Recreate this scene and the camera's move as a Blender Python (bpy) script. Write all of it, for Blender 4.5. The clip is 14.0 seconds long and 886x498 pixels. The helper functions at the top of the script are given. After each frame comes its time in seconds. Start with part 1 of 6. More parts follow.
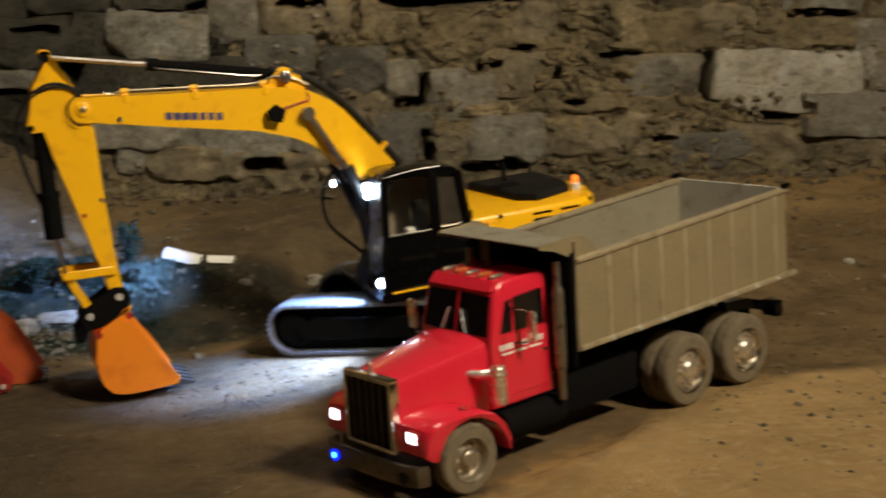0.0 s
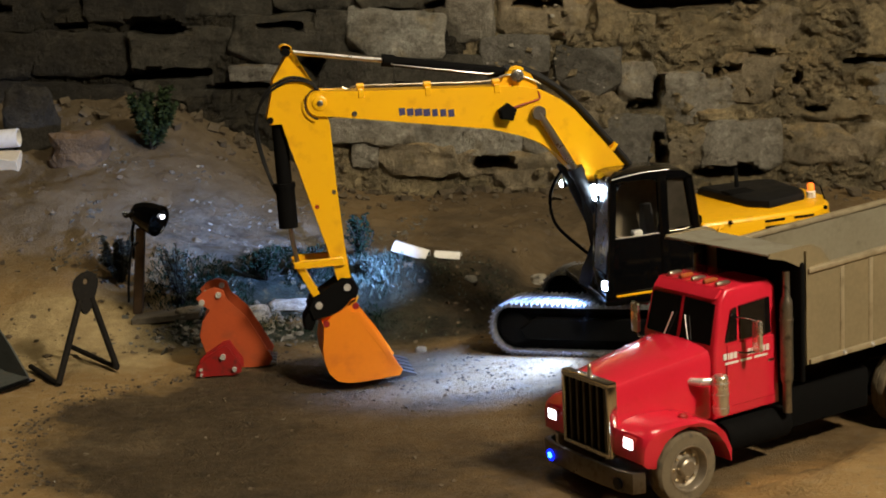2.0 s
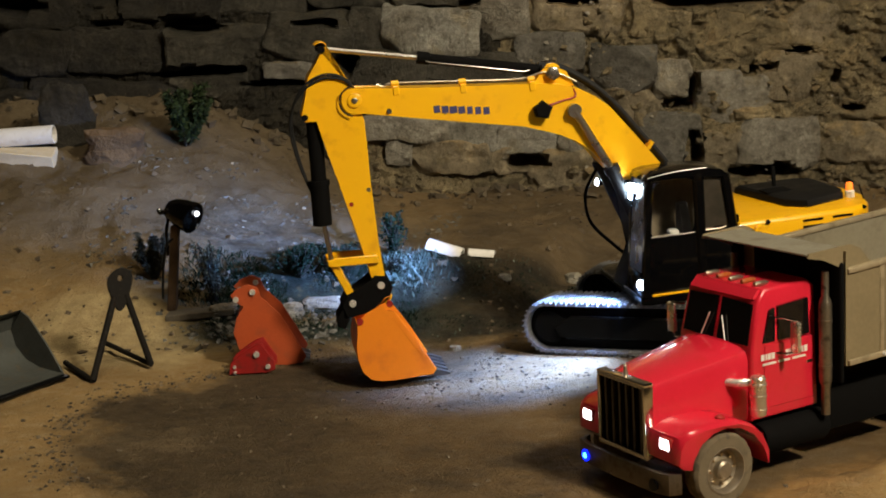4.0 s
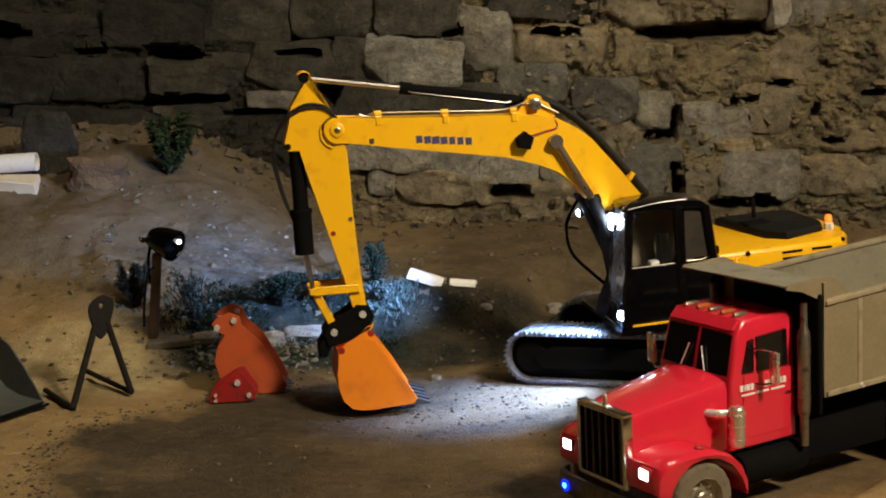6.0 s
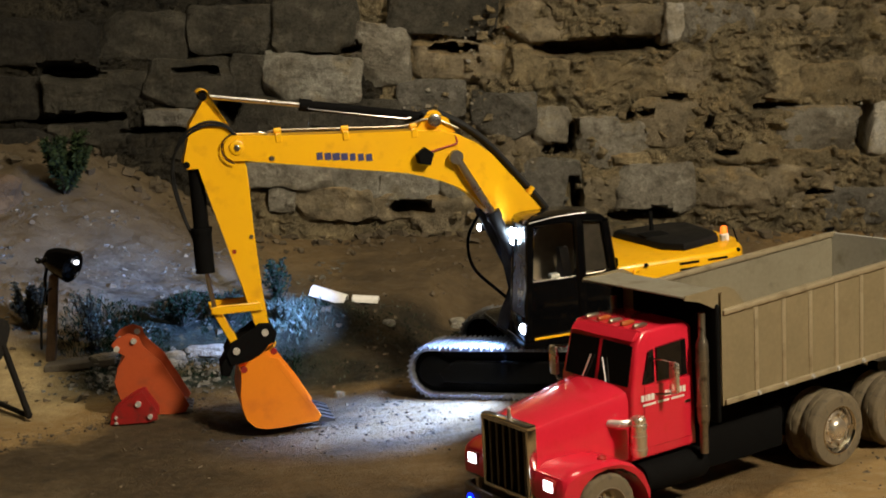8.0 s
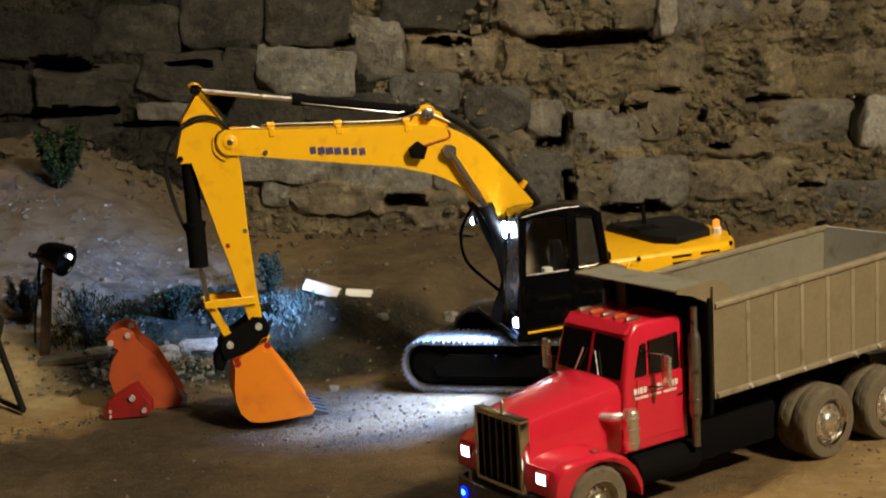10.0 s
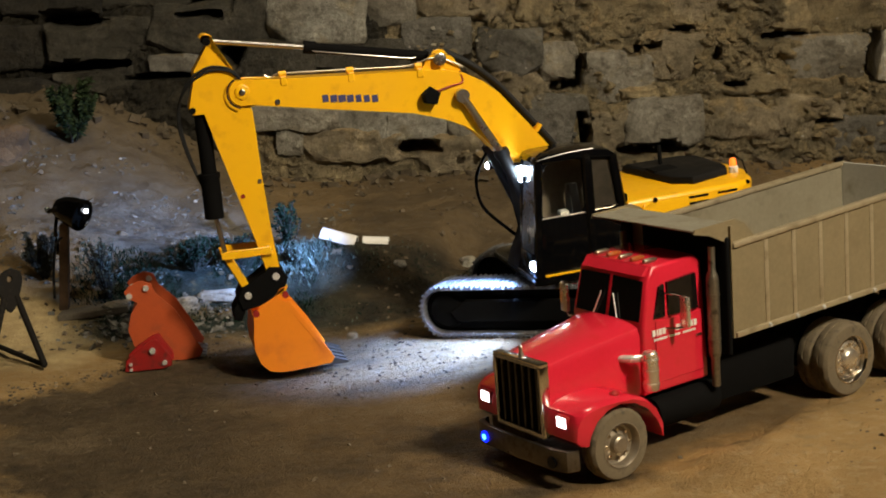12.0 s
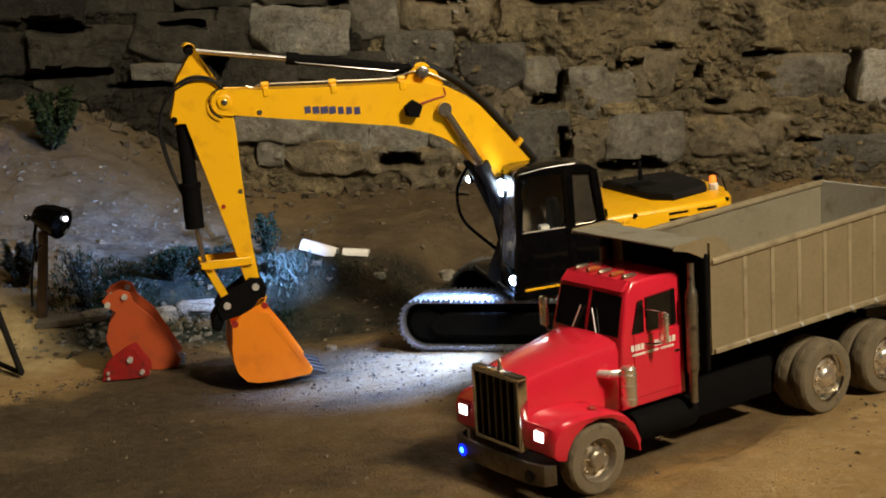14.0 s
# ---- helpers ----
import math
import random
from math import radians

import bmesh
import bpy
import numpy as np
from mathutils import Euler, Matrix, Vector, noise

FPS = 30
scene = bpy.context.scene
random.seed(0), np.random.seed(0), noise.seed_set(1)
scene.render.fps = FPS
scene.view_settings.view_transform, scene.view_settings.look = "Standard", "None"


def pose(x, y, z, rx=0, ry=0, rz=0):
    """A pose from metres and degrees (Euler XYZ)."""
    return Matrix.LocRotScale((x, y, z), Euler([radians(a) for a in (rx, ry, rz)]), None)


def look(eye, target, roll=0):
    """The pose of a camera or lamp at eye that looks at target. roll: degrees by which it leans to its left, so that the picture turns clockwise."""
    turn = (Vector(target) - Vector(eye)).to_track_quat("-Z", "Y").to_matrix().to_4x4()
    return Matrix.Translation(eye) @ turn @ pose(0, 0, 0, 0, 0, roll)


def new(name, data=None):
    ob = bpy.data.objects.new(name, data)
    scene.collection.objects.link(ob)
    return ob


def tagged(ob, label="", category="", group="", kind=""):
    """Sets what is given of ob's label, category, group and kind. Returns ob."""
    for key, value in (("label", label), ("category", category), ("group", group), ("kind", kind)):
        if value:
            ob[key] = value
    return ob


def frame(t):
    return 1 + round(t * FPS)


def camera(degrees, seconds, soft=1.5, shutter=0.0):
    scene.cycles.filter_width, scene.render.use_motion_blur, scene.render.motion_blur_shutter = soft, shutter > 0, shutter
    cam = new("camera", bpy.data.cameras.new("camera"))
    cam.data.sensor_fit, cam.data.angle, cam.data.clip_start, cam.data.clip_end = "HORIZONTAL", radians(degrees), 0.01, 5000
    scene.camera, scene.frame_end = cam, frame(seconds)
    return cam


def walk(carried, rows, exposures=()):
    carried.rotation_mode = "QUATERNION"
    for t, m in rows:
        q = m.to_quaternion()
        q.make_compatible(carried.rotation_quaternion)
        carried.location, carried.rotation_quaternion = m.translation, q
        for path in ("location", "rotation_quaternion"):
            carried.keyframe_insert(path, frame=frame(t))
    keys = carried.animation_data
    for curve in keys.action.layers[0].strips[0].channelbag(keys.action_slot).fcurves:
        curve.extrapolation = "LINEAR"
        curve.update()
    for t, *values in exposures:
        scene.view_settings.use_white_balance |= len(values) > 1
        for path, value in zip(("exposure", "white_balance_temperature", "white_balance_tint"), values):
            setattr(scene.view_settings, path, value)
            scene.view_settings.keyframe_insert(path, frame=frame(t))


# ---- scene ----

FOV = 35.0
PATH = [
    (0.0, pose(-0.0045, -0.0036, 0.5749, 78.383, 3.771, -6.423)),
    (0.5, pose(-0.0040, -0.0004, 0.5743, 78.581, 3.443, -1.256)),
    (1.0, pose(-0.0014, 0.0008, 0.5720, 79.082, 3.380, 1.342)),
    (1.5, pose(-0.0005, 0.0028, 0.5715, 79.182, 3.322, 2.948)),
    (2.0, pose(0.0012, 0.0007, 0.5711, 79.045, 3.282, 3.201)),
    (2.5, pose(0.0006, 0.0009, 0.5729, 78.843, 3.312, 3.102)),
    (3.0, pose(0.0004, 0.0021, 0.5717, 79.119, 3.275, 3.456)),
    (3.2, pose(-0.0045, 0.0042, 0.5690, 79.010, 3.485, 4.016)),
    (5.3, pose(0.0018, 0.0110, 0.5732, 79.127, 3.109, 4.844)),
    (5.5, pose(0.0003, 0.0048, 0.5691, 80.310, 2.838, 4.826)),
    (6.0, pose(-0.0005, 0.0032, 0.5711, 80.208, 2.816, 3.906)),
    (6.5, pose(0.0018, 0.0015, 0.5711, 80.162, 2.892, 2.798)),
    (7.0, pose(0.0035, -0.0027, 0.5723, 80.255, 2.855, 1.003)),
    (7.5, pose(-0.0015, -0.0001, 0.5716, 80.464, 2.946, -0.023)),
    (9.8, pose(0.0005, -0.0043, 0.5746, 80.810, 3.040, -0.413)),
    (10.0, pose(-0.0002, -0.0048, 0.5735, 80.349, 3.037, -0.470)),
    (10.5, pose(-0.0009, -0.0045, 0.5727, 79.114, 3.244, -0.738)),
    (11.0, pose(0.0003, -0.0037, 0.5742, 78.586, 3.455, -0.728)),
    (11.5, pose(-0.0001, -0.0006, 0.5752, 77.882, 3.766, -0.638)),
    (12.0, pose(0.0014, 0.0006, 0.5738, 78.127, 4.502, -0.034)),
    (12.5, pose(0.0039, -0.0013, 0.5729, 78.249, 4.454, -0.038)),
    (13.0, pose(0.0011, -0.0013, 0.5750, 78.383, 3.601, -0.830)),
    (13.5, pose(-0.0001, -0.0014, 0.5743, 78.558, 3.544, -0.787)),
    (14.0, pose(0.0002, -0.0013, 0.5735, 78.631, 3.560, -0.704)),
]
cam = camera(FOV, 14.0, soft=1.85, shutter=0.5)
walk(cam, PATH, exposures=[(0.0, -0.13), (0.5, -0.18), (1.0, -0.17), (1.6, -0.08), (2.5, 0.0), (5.5, -0.03), (6.5, 0.0), (14.0, 0.0)])

# ---------------------------------------------------------------- light
world = bpy.data.worlds.new("hall_light")
world.use_nodes = True
scene.world = world
wbg = world.node_tree.nodes["Background"]
wbg.inputs[0].default_value = (1.0, 0.84, 0.62, 1)
wbg.inputs[1].default_value = 0.008


def lamp(name, kind, m, colour, energy, size=0.1, spot=180, blend=0.5):
    data = bpy.data.lights.new(name, kind)
    data.color, data.energy = colour, energy
    if kind == "AREA":
        data.size, data.spread = size, radians(spot)
    else:
        data.shadow_soft_size = size
    if kind == "SPOT":
        data.spot_size, data.spot_blend = radians(spot), blend
    ob = new(name, data)
    ob.matrix_world = m
    return ob


# the hall's warm lamp, high up behind the camera's right shoulder
lamp("hall_lamp", "AREA", look((1.62, 0.03, 2.12), (-0.35, 2.3, 0.1)), (1.0, 0.876, 0.67), 42.5, size=0.32, spot=115)
# a weaker fill lamp, added unseen under the ceiling over the yard
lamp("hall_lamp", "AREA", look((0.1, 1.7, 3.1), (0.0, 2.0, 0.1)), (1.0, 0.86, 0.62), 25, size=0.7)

# the excavator's cold working lamps: two at the boom's foot, one at the deck's front corner
COLD = (0.26, 0.45, 1.0)
EX_POSE = pose(0.1884, 2.1125, 0.012, 0, 3.0, -167)
for spot_at, spot_to, watts, width in (((0.108, 0.056, 0.247), (-0.065, 1.985, 0.0), 66, 62), ((0.130, 0.070, 0.124), (0.0, 2.03, 0.04), 16, 88), ((0.170, -0.045, 0.247), (-0.50, 2.53, 0.08), 92, 46)):
    lamp("work_light", "SPOT", look(EX_POSE @ Vector(spot_at), spot_to), COLD, watts, size=0.005, spot=width, blend=1.0)

# ---------------------------------------------------------------- materials
MATS = {}


def material(name, c1, c2, rough=0.6, metal=0.0, scale=60.0, fine=400.0, bump=0.0, dist=0.002, spec=0.5, coat=0.0, c3=None, random_tone=0.0, rough2=None):
    """Two tones mixed by noise at two scales, a third tone as sparse dirt, roughness that wanders, bump in metres."""
    mt = bpy.data.materials.new(name)
    mt.use_nodes = True
    nt = mt.node_tree
    N, L = nt.nodes, nt.links
    bsdf = N["Principled BSDF"]
    co = N.new("ShaderNodeTexCoord").outputs["Object"]
    big = N.new("ShaderNodeTexNoise")
    big.inputs["Scale"].default_value, big.inputs["Detail"].default_value = scale, 6
    small = N.new("ShaderNodeTexNoise")
    small.inputs["Scale"].default_value, small.inputs["Detail"].default_value = fine, 4
    L.new(co, big.inputs["Vector"])
    L.new(co, small.inputs["Vector"])
    ramp = N.new("ShaderNodeMapRange")
    ramp.inputs[1].default_value, ramp.inputs[2].default_value = 0.32, 0.68
    addn = N.new("ShaderNodeMath")
    addn.operation = "MULTIPLY_ADD"
    addn.inputs[1].default_value = 0.35
    L.new(small.outputs[0], addn.inputs[0])
    sub = N.new("ShaderNodeMath")
    sub.operation = "MULTIPLY"
    sub.inputs[1].default_value = 0.65
    L.new(big.outputs[0], sub.inputs[0])
    L.new(sub.outputs[0], addn.inputs[2])
    L.new(addn.outputs[0], ramp.inputs[0])
    mix = N.new("ShaderNodeMix")
    mix.data_type = "RGBA"
    mix.inputs[6].default_value, mix.inputs[7].default_value = (*c1, 1), (*c2, 1)
    L.new(ramp.outputs[0], mix.inputs[0])
    col = mix.outputs[2]
    if c3:
        spots = N.new("ShaderNodeTexNoise")
        spots.inputs["Scale"].default_value, spots.inputs["Detail"].default_value = scale * 2.3, 8
        L.new(co, spots.inputs["Vector"])
        r3 = N.new("ShaderNodeMapRange")
        r3.inputs[1].default_value, r3.inputs[2].default_value = 0.55, 0.72
        L.new(spots.outputs[0], r3.inputs[0])
        m3 = N.new("ShaderNodeMix")
        m3.data_type = "RGBA"
        m3.inputs[7].default_value = (*c3, 1)
        L.new(r3.outputs[0], m3.inputs[0])
        L.new(col, m3.inputs[6])
        col = m3.outputs[2]
    if random_tone:
        info = N.new("ShaderNodeObjectInfo")
        rr = N.new("ShaderNodeMapRange")
        rr.inputs[3].default_value, rr.inputs[4].default_value = 1 - random_tone, 1 + random_tone
        L.new(info.outputs["Random"], rr.inputs[0])
        hsv = N.new("ShaderNodeHueSaturation")
        L.new(rr.outputs[0], hsv.inputs["Value"])
        L.new(col, hsv.inputs["Color"])
        col = hsv.outputs[0]
    L.new(col, bsdf.inputs["Base Color"])
    rg = N.new("ShaderNodeMapRange")
    rg.inputs[3].default_value, rg.inputs[4].default_value = rough, rough2 if rough2 else min(1, rough * 1.35)
    L.new(ramp.outputs[0], rg.inputs[0])
    L.new(rg.outputs[0], bsdf.inputs["Roughness"])
    bsdf.inputs["Metallic"].default_value = metal
    bsdf.inputs["Specular IOR Level"].default_value = spec
    bsdf.inputs["Coat Weight"].default_value = coat
    if bump:
        bp = N.new("ShaderNodeBump")
        bp.inputs["Strength"].default_value, bp.inputs["Distance"].default_value = bump, dist
        L.new(addn.outputs[0], bp.inputs["Height"])
        L.new(bp.outputs[0], bsdf.inputs["Normal"])
    MATS[name] = mt
    return mt


def glow(name, colour, strength):
    mt = bpy.data.materials.new(name)
    mt.use_nodes = True
    b = mt.node_tree.nodes["Principled BSDF"]
    b.inputs["Base Color"].default_value = (*colour, 1)
    b.inputs["Emission Color"].default_value = (*colour, 1)
    b.inputs["Emission Strength"].default_value = strength
    MATS[name] = mt
    return mt


def clear_glass(name, tint, rough=0.03):
    mt = bpy.data.materials.new(name)
    mt.use_nodes = True
    b = mt.node_tree.nodes["Principled BSDF"]
    b.inputs["Base Color"].default_value = (*tint, 1)
    b.inputs["Roughness"].default_value = rough
    b.inputs["Transmission Weight"].default_value = 1.0
    b.inputs["IOR"].default_value = 1.1
    MATS[name] = mt
    return mt


RED = material("red_paint", (0.63, 0.019, 0.042), (0.575, 0.016, 0.034), 0.20, scale=25, fine=300, coat=0.6, c3=(0.56, 0.018, 0.030))
YELLOW = material("yellow_paint", (0.93, 0.485, 0.003), (0.90, 0.460, 0.003), 0.30, scale=18, fine=250, coat=0.25, c3=(0.78, 0.375, 0.006))
ORANGE = material("orange_paint", (0.86, 0.245, 0.008), (0.80, 0.22, 0.008), 0.4, scale=12, fine=200, c3=(0.70, 0.18, 0.014))
DULL_ORANGE = material("dusty_orange_paint", (0.47, 0.072, 0.010), (0.40, 0.062, 0.010), 0.6, scale=16, fine=260, c3=(0.34, 0.06, 0.014))
DARK_RED = material("dark_red_paint", (0.34, 0.012, 0.01), (0.25, 0.012, 0.01), 0.4, scale=30, fine=260, c3=(0.12, 0.02, 0.012))
BLACK = material("black_paint", (0.002, 0.002, 0.0025), (0.003, 0.003, 0.0032), 0.09, scale=40, fine=300, c3=(0.005, 0.0045, 0.004), spec=0.28)
SATIN_BLACK = material("satin_black", (0.004, 0.004, 0.004), (0.006, 0.006, 0.006), 0.48, scale=40, fine=300, c3=(0.009, 0.008, 0.007), spec=0.22)
MATT_BLACK = material("matt_black", (0.002, 0.002, 0.002), (0.004, 0.0037, 0.0034), 0.75, scale=60, fine=400, bump=0.3, dist=0.001, spec=0.10)
TRACK = material("track_steel", (0.075, 0.075, 0.075), (0.30, 0.30, 0.30), 0.38, metal=0.45, scale=220, fine=1200, bump=1.0, dist=0.003, c3=(0.04, 0.038, 0.034))
CHROME = material("chrome", (0.75, 0.72, 0.66), (0.62, 0.58, 0.52), 0.12, metal=1.0, scale=40, fine=300)
STEEL = material("bare_steel", (0.5, 0.48, 0.45), (0.36, 0.33, 0.3), 0.25, metal=1.0, scale=50, fine=300)
BED = material("dusty_aluminium", (0.262, 0.206, 0.114), (0.200, 0.156, 0.083), 0.5, metal=0.2, scale=14, fine=180, c3=(0.2, 0.152, 0.082), bump=0.15, dist=0.0006)
GUARD = material("dusty_guard_plate", (0.34, 0.315, 0.245), (0.26, 0.24, 0.18), 0.40, metal=0.35, scale=16, fine=200, c3=(0.21, 0.18, 0.125), bump=0.15, dist=0.0006)
BED_IN = material("scuffed_grey_aluminium", (0.32, 0.285, 0.20), (0.25, 0.215, 0.145), 0.42, metal=0.3, scale=16, fine=200, c3=(0.19, 0.16, 0.105), bump=0.15, dist=0.0006)
BED_EDGE = material("worn_aluminium_edge", (0.41, 0.335, 0.21), (0.31, 0.25, 0.155), 0.38, metal=0.35, scale=20, fine=200, c3=(0.24, 0.19, 0.11))
TYRE = material("dusty_rubber", (0.115, 0.088, 0.051), (0.175, 0.134, 0.078), 0.85, scale=40, fine=300, c3=(0.065, 0.052, 0.035), bump=0.4, dist=0.001)
RIM = material("dusty_rim", (0.42, 0.36, 0.27), (0.28, 0.23, 0.165), 0.35, metal=0.75, scale=60, fine=300)
STACK = material("dull_chrome", (0.46, 0.39, 0.29), (0.33, 0.28, 0.20), 0.30, metal=0.9, scale=50, fine=300)
PIPE = material("sooty_chrome", (0.30, 0.255, 0.19), (0.20, 0.168, 0.12), 0.32, metal=0.85, scale=50, fine=300, c3=(0.10, 0.082, 0.058))
BUMPER = material("dark_dusty_chrome", (0.20, 0.175, 0.145), (0.13, 0.112, 0.09), 0.26, metal=0.9, scale=50, fine=300, c3=(0.10, 0.08, 0.055))
AMBER_DULL = material("amber_lamp", (0.35, 0.09, 0.02), (0.28, 0.07, 0.02), 0.25, scale=80, fine=300)
GREY_STEEL = material("dark_grey_steel", (0.080, 0.085, 0.075), (0.056, 0.059, 0.051), 0.6, metal=0.2, scale=30, fine=200, c3=(0.09, 0.075, 0.05))
IRON = material("dark_iron", (0.007, 0.006, 0.005), (0.013, 0.011, 0.009), 0.7, scale=60, fine=300, c3=(0.022, 0.018, 0.013), spec=0.15)
STEM = material("dark_stem", (0.030, 0.025, 0.016), (0.018, 0.015, 0.010), 0.8, scale=60, fine=300)
GREY_WOOD = material("grey_wood", (0.17, 0.145, 0.11), (0.10, 0.085, 0.062), 0.85, scale=40, fine=260, bump=0.4, dist=0.002)
CLOD = material("soil_clod", (0.15, 0.112, 0.068), (0.08, 0.058, 0.035), 0.95, scale=30, fine=200, bump=0.5, dist=0.002, c3=(0.20, 0.165, 0.115))
WET_CLOD = material("wet_soil_crumb", (0.022, 0.015, 0.009), (0.04, 0.028, 0.016), 0.7, scale=60, fine=300)
RUBBLE = material("stone_rubble", (0.15, 0.115, 0.070), (0.085, 0.065, 0.040), 0.95, scale=24, fine=160, bump=1.0, dist=0.008, c3=(0.06, 0.048, 0.03))
GLASS = clear_glass("tinted_glass", (0.80, 0.79, 0.76), 0.05)
DUSTY_PANEL = material("dusty_grey_panel", (0.27, 0.215, 0.140), (0.145, 0.118, 0.082), 0.6, scale=20, fine=150)
DUSTY_GLASS = material("dusty_windscreen", (0.075, 0.085, 0.105), (0.030, 0.036, 0.046), 0.24, scale=60, fine=200, c3=(0.02, 0.02, 0.025), coat=0.4)
SEAT_GREY = material("grey_seat", (0.15, 0.15, 0.155), (0.10, 0.10, 0.10), 0.6, scale=30, fine=200)
SMOKY = material("smoky_window", (0.066, 0.055, 0.041), (0.034, 0.029, 0.022), 0.12, scale=14, fine=90, coat=0.4)
PLASTER = material("beige_plaster", (0.13, 0.112, 0.085), (0.10, 0.087, 0.066), 0.9, scale=2, fine=30)
WINDSCREEN = material("dark_glass", (0.004, 0.003, 0.003), (0.006, 0.005, 0.005), 0.04, scale=20, fine=100, spec=0.4)
TOOTH = material("worn_tooth_steel", (0.055, 0.05, 0.046), (0.035, 0.033, 0.03), 0.45, metal=0.4, scale=60, fine=300)
RUBBER = material("black_rubber", (0.008, 0.008, 0.008), (0.014, 0.014, 0.014), 0.6, scale=60, fine=300, spec=0.25)
WHITE_PAINT = material("white_print", (0.75, 0.72, 0.66), (0.6, 0.56, 0.5), 0.5, scale=80, fine=400)
BLUE_PRINT = material("dark_blue_print", (0.03, 0.03, 0.12), (0.05, 0.045, 0.13), 0.5, scale=80, fine=400)
PVC = material("white_plastic", (0.86, 0.84, 0.79), (0.78, 0.75, 0.68), 0.5, scale=30, fine=300, c3=(0.70, 0.66, 0.58))
PALE_WOOD = material("pale_wood", (0.74, 0.64, 0.46), (0.60, 0.50, 0.33), 0.7, scale=30, fine=200, bump=0.3, dist=0.002)
POST_WOOD = material("brown_wood", (0.15, 0.092, 0.05), (0.09, 0.056, 0.032), 0.8, scale=60, fine=300, bump=0.4, dist=0.002)
WHITE_GLOW = glow("white_led", (0.66, 0.82, 1.0), 95)
HEAD_GLOW = glow("white_headlight", (0.9, 0.92, 1.0), 6)
BLUE_GLOW = glow("blue_led", (0.003, 0.015, 1.0), 3.0)
BLUE_CORE = glow("blue_led_core", (0.06, 0.45, 1.0), 7)
GRILLE_BAR = material("dark_chrome", (0.13, 0.115, 0.095), (0.075, 0.066, 0.055), 0.3, metal=0.7, scale=60, fine=300)
AMBER_GLOW = glow("amber_lens", (1.0, 0.20, 0.02), 1.4)
# pale grey, with the light on the tailgate's inner face put into it
TAIL = material("pale_galvanised_sheet", (0.58, 0.57, 0.52), (0.46, 0.45, 0.40), 0.40, metal=0.2, scale=16, fine=200, c3=(0.34, 0.31, 0.25))
BRIGHT_BOLT = material("bright_bolt", (0.85, 0.83, 0.78), (0.7, 0.68, 0.62), 0.22, metal=0.5, scale=60, fine=300)
GROWTH = material("dark_bank_growth", (0.005, 0.013, 0.007), (0.014, 0.032, 0.019), 0.7, scale=30, fine=200, c3=(0.003, 0.006, 0.004), spec=0.06)
POLISHED = material("polished_aluminium", (0.86, 0.80, 0.68), (0.70, 0.62, 0.50), 0.24, metal=0.88, scale=50, fine=300)
GRAVEL = material("grey_gravel", (0.128, 0.120, 0.098), (0.070, 0.065, 0.052), 0.38, scale=30, fine=200, bump=0.5, dist=0.002, c3=(0.26, 0.25, 0.22))
PLANT = material("dark_green_leaf", (0.011, 0.026, 0.003), (0.019, 0.038, 0.004), 0.65, scale=60, fine=200)
# leaf tone that stands in for the lamp head's shadow behind the post
SHADOW_LEAF = material("grey_green_leaf", (0.085, 0.086, 0.062), (0.060, 0.061, 0.044), 0.9, scale=60, fine=200, spec=0.1)
DRY_GRASS = material("dry_grass_blade", (0.14, 0.185, 0.145), (0.030, 0.043, 0.032), 0.40, scale=90, fine=200)

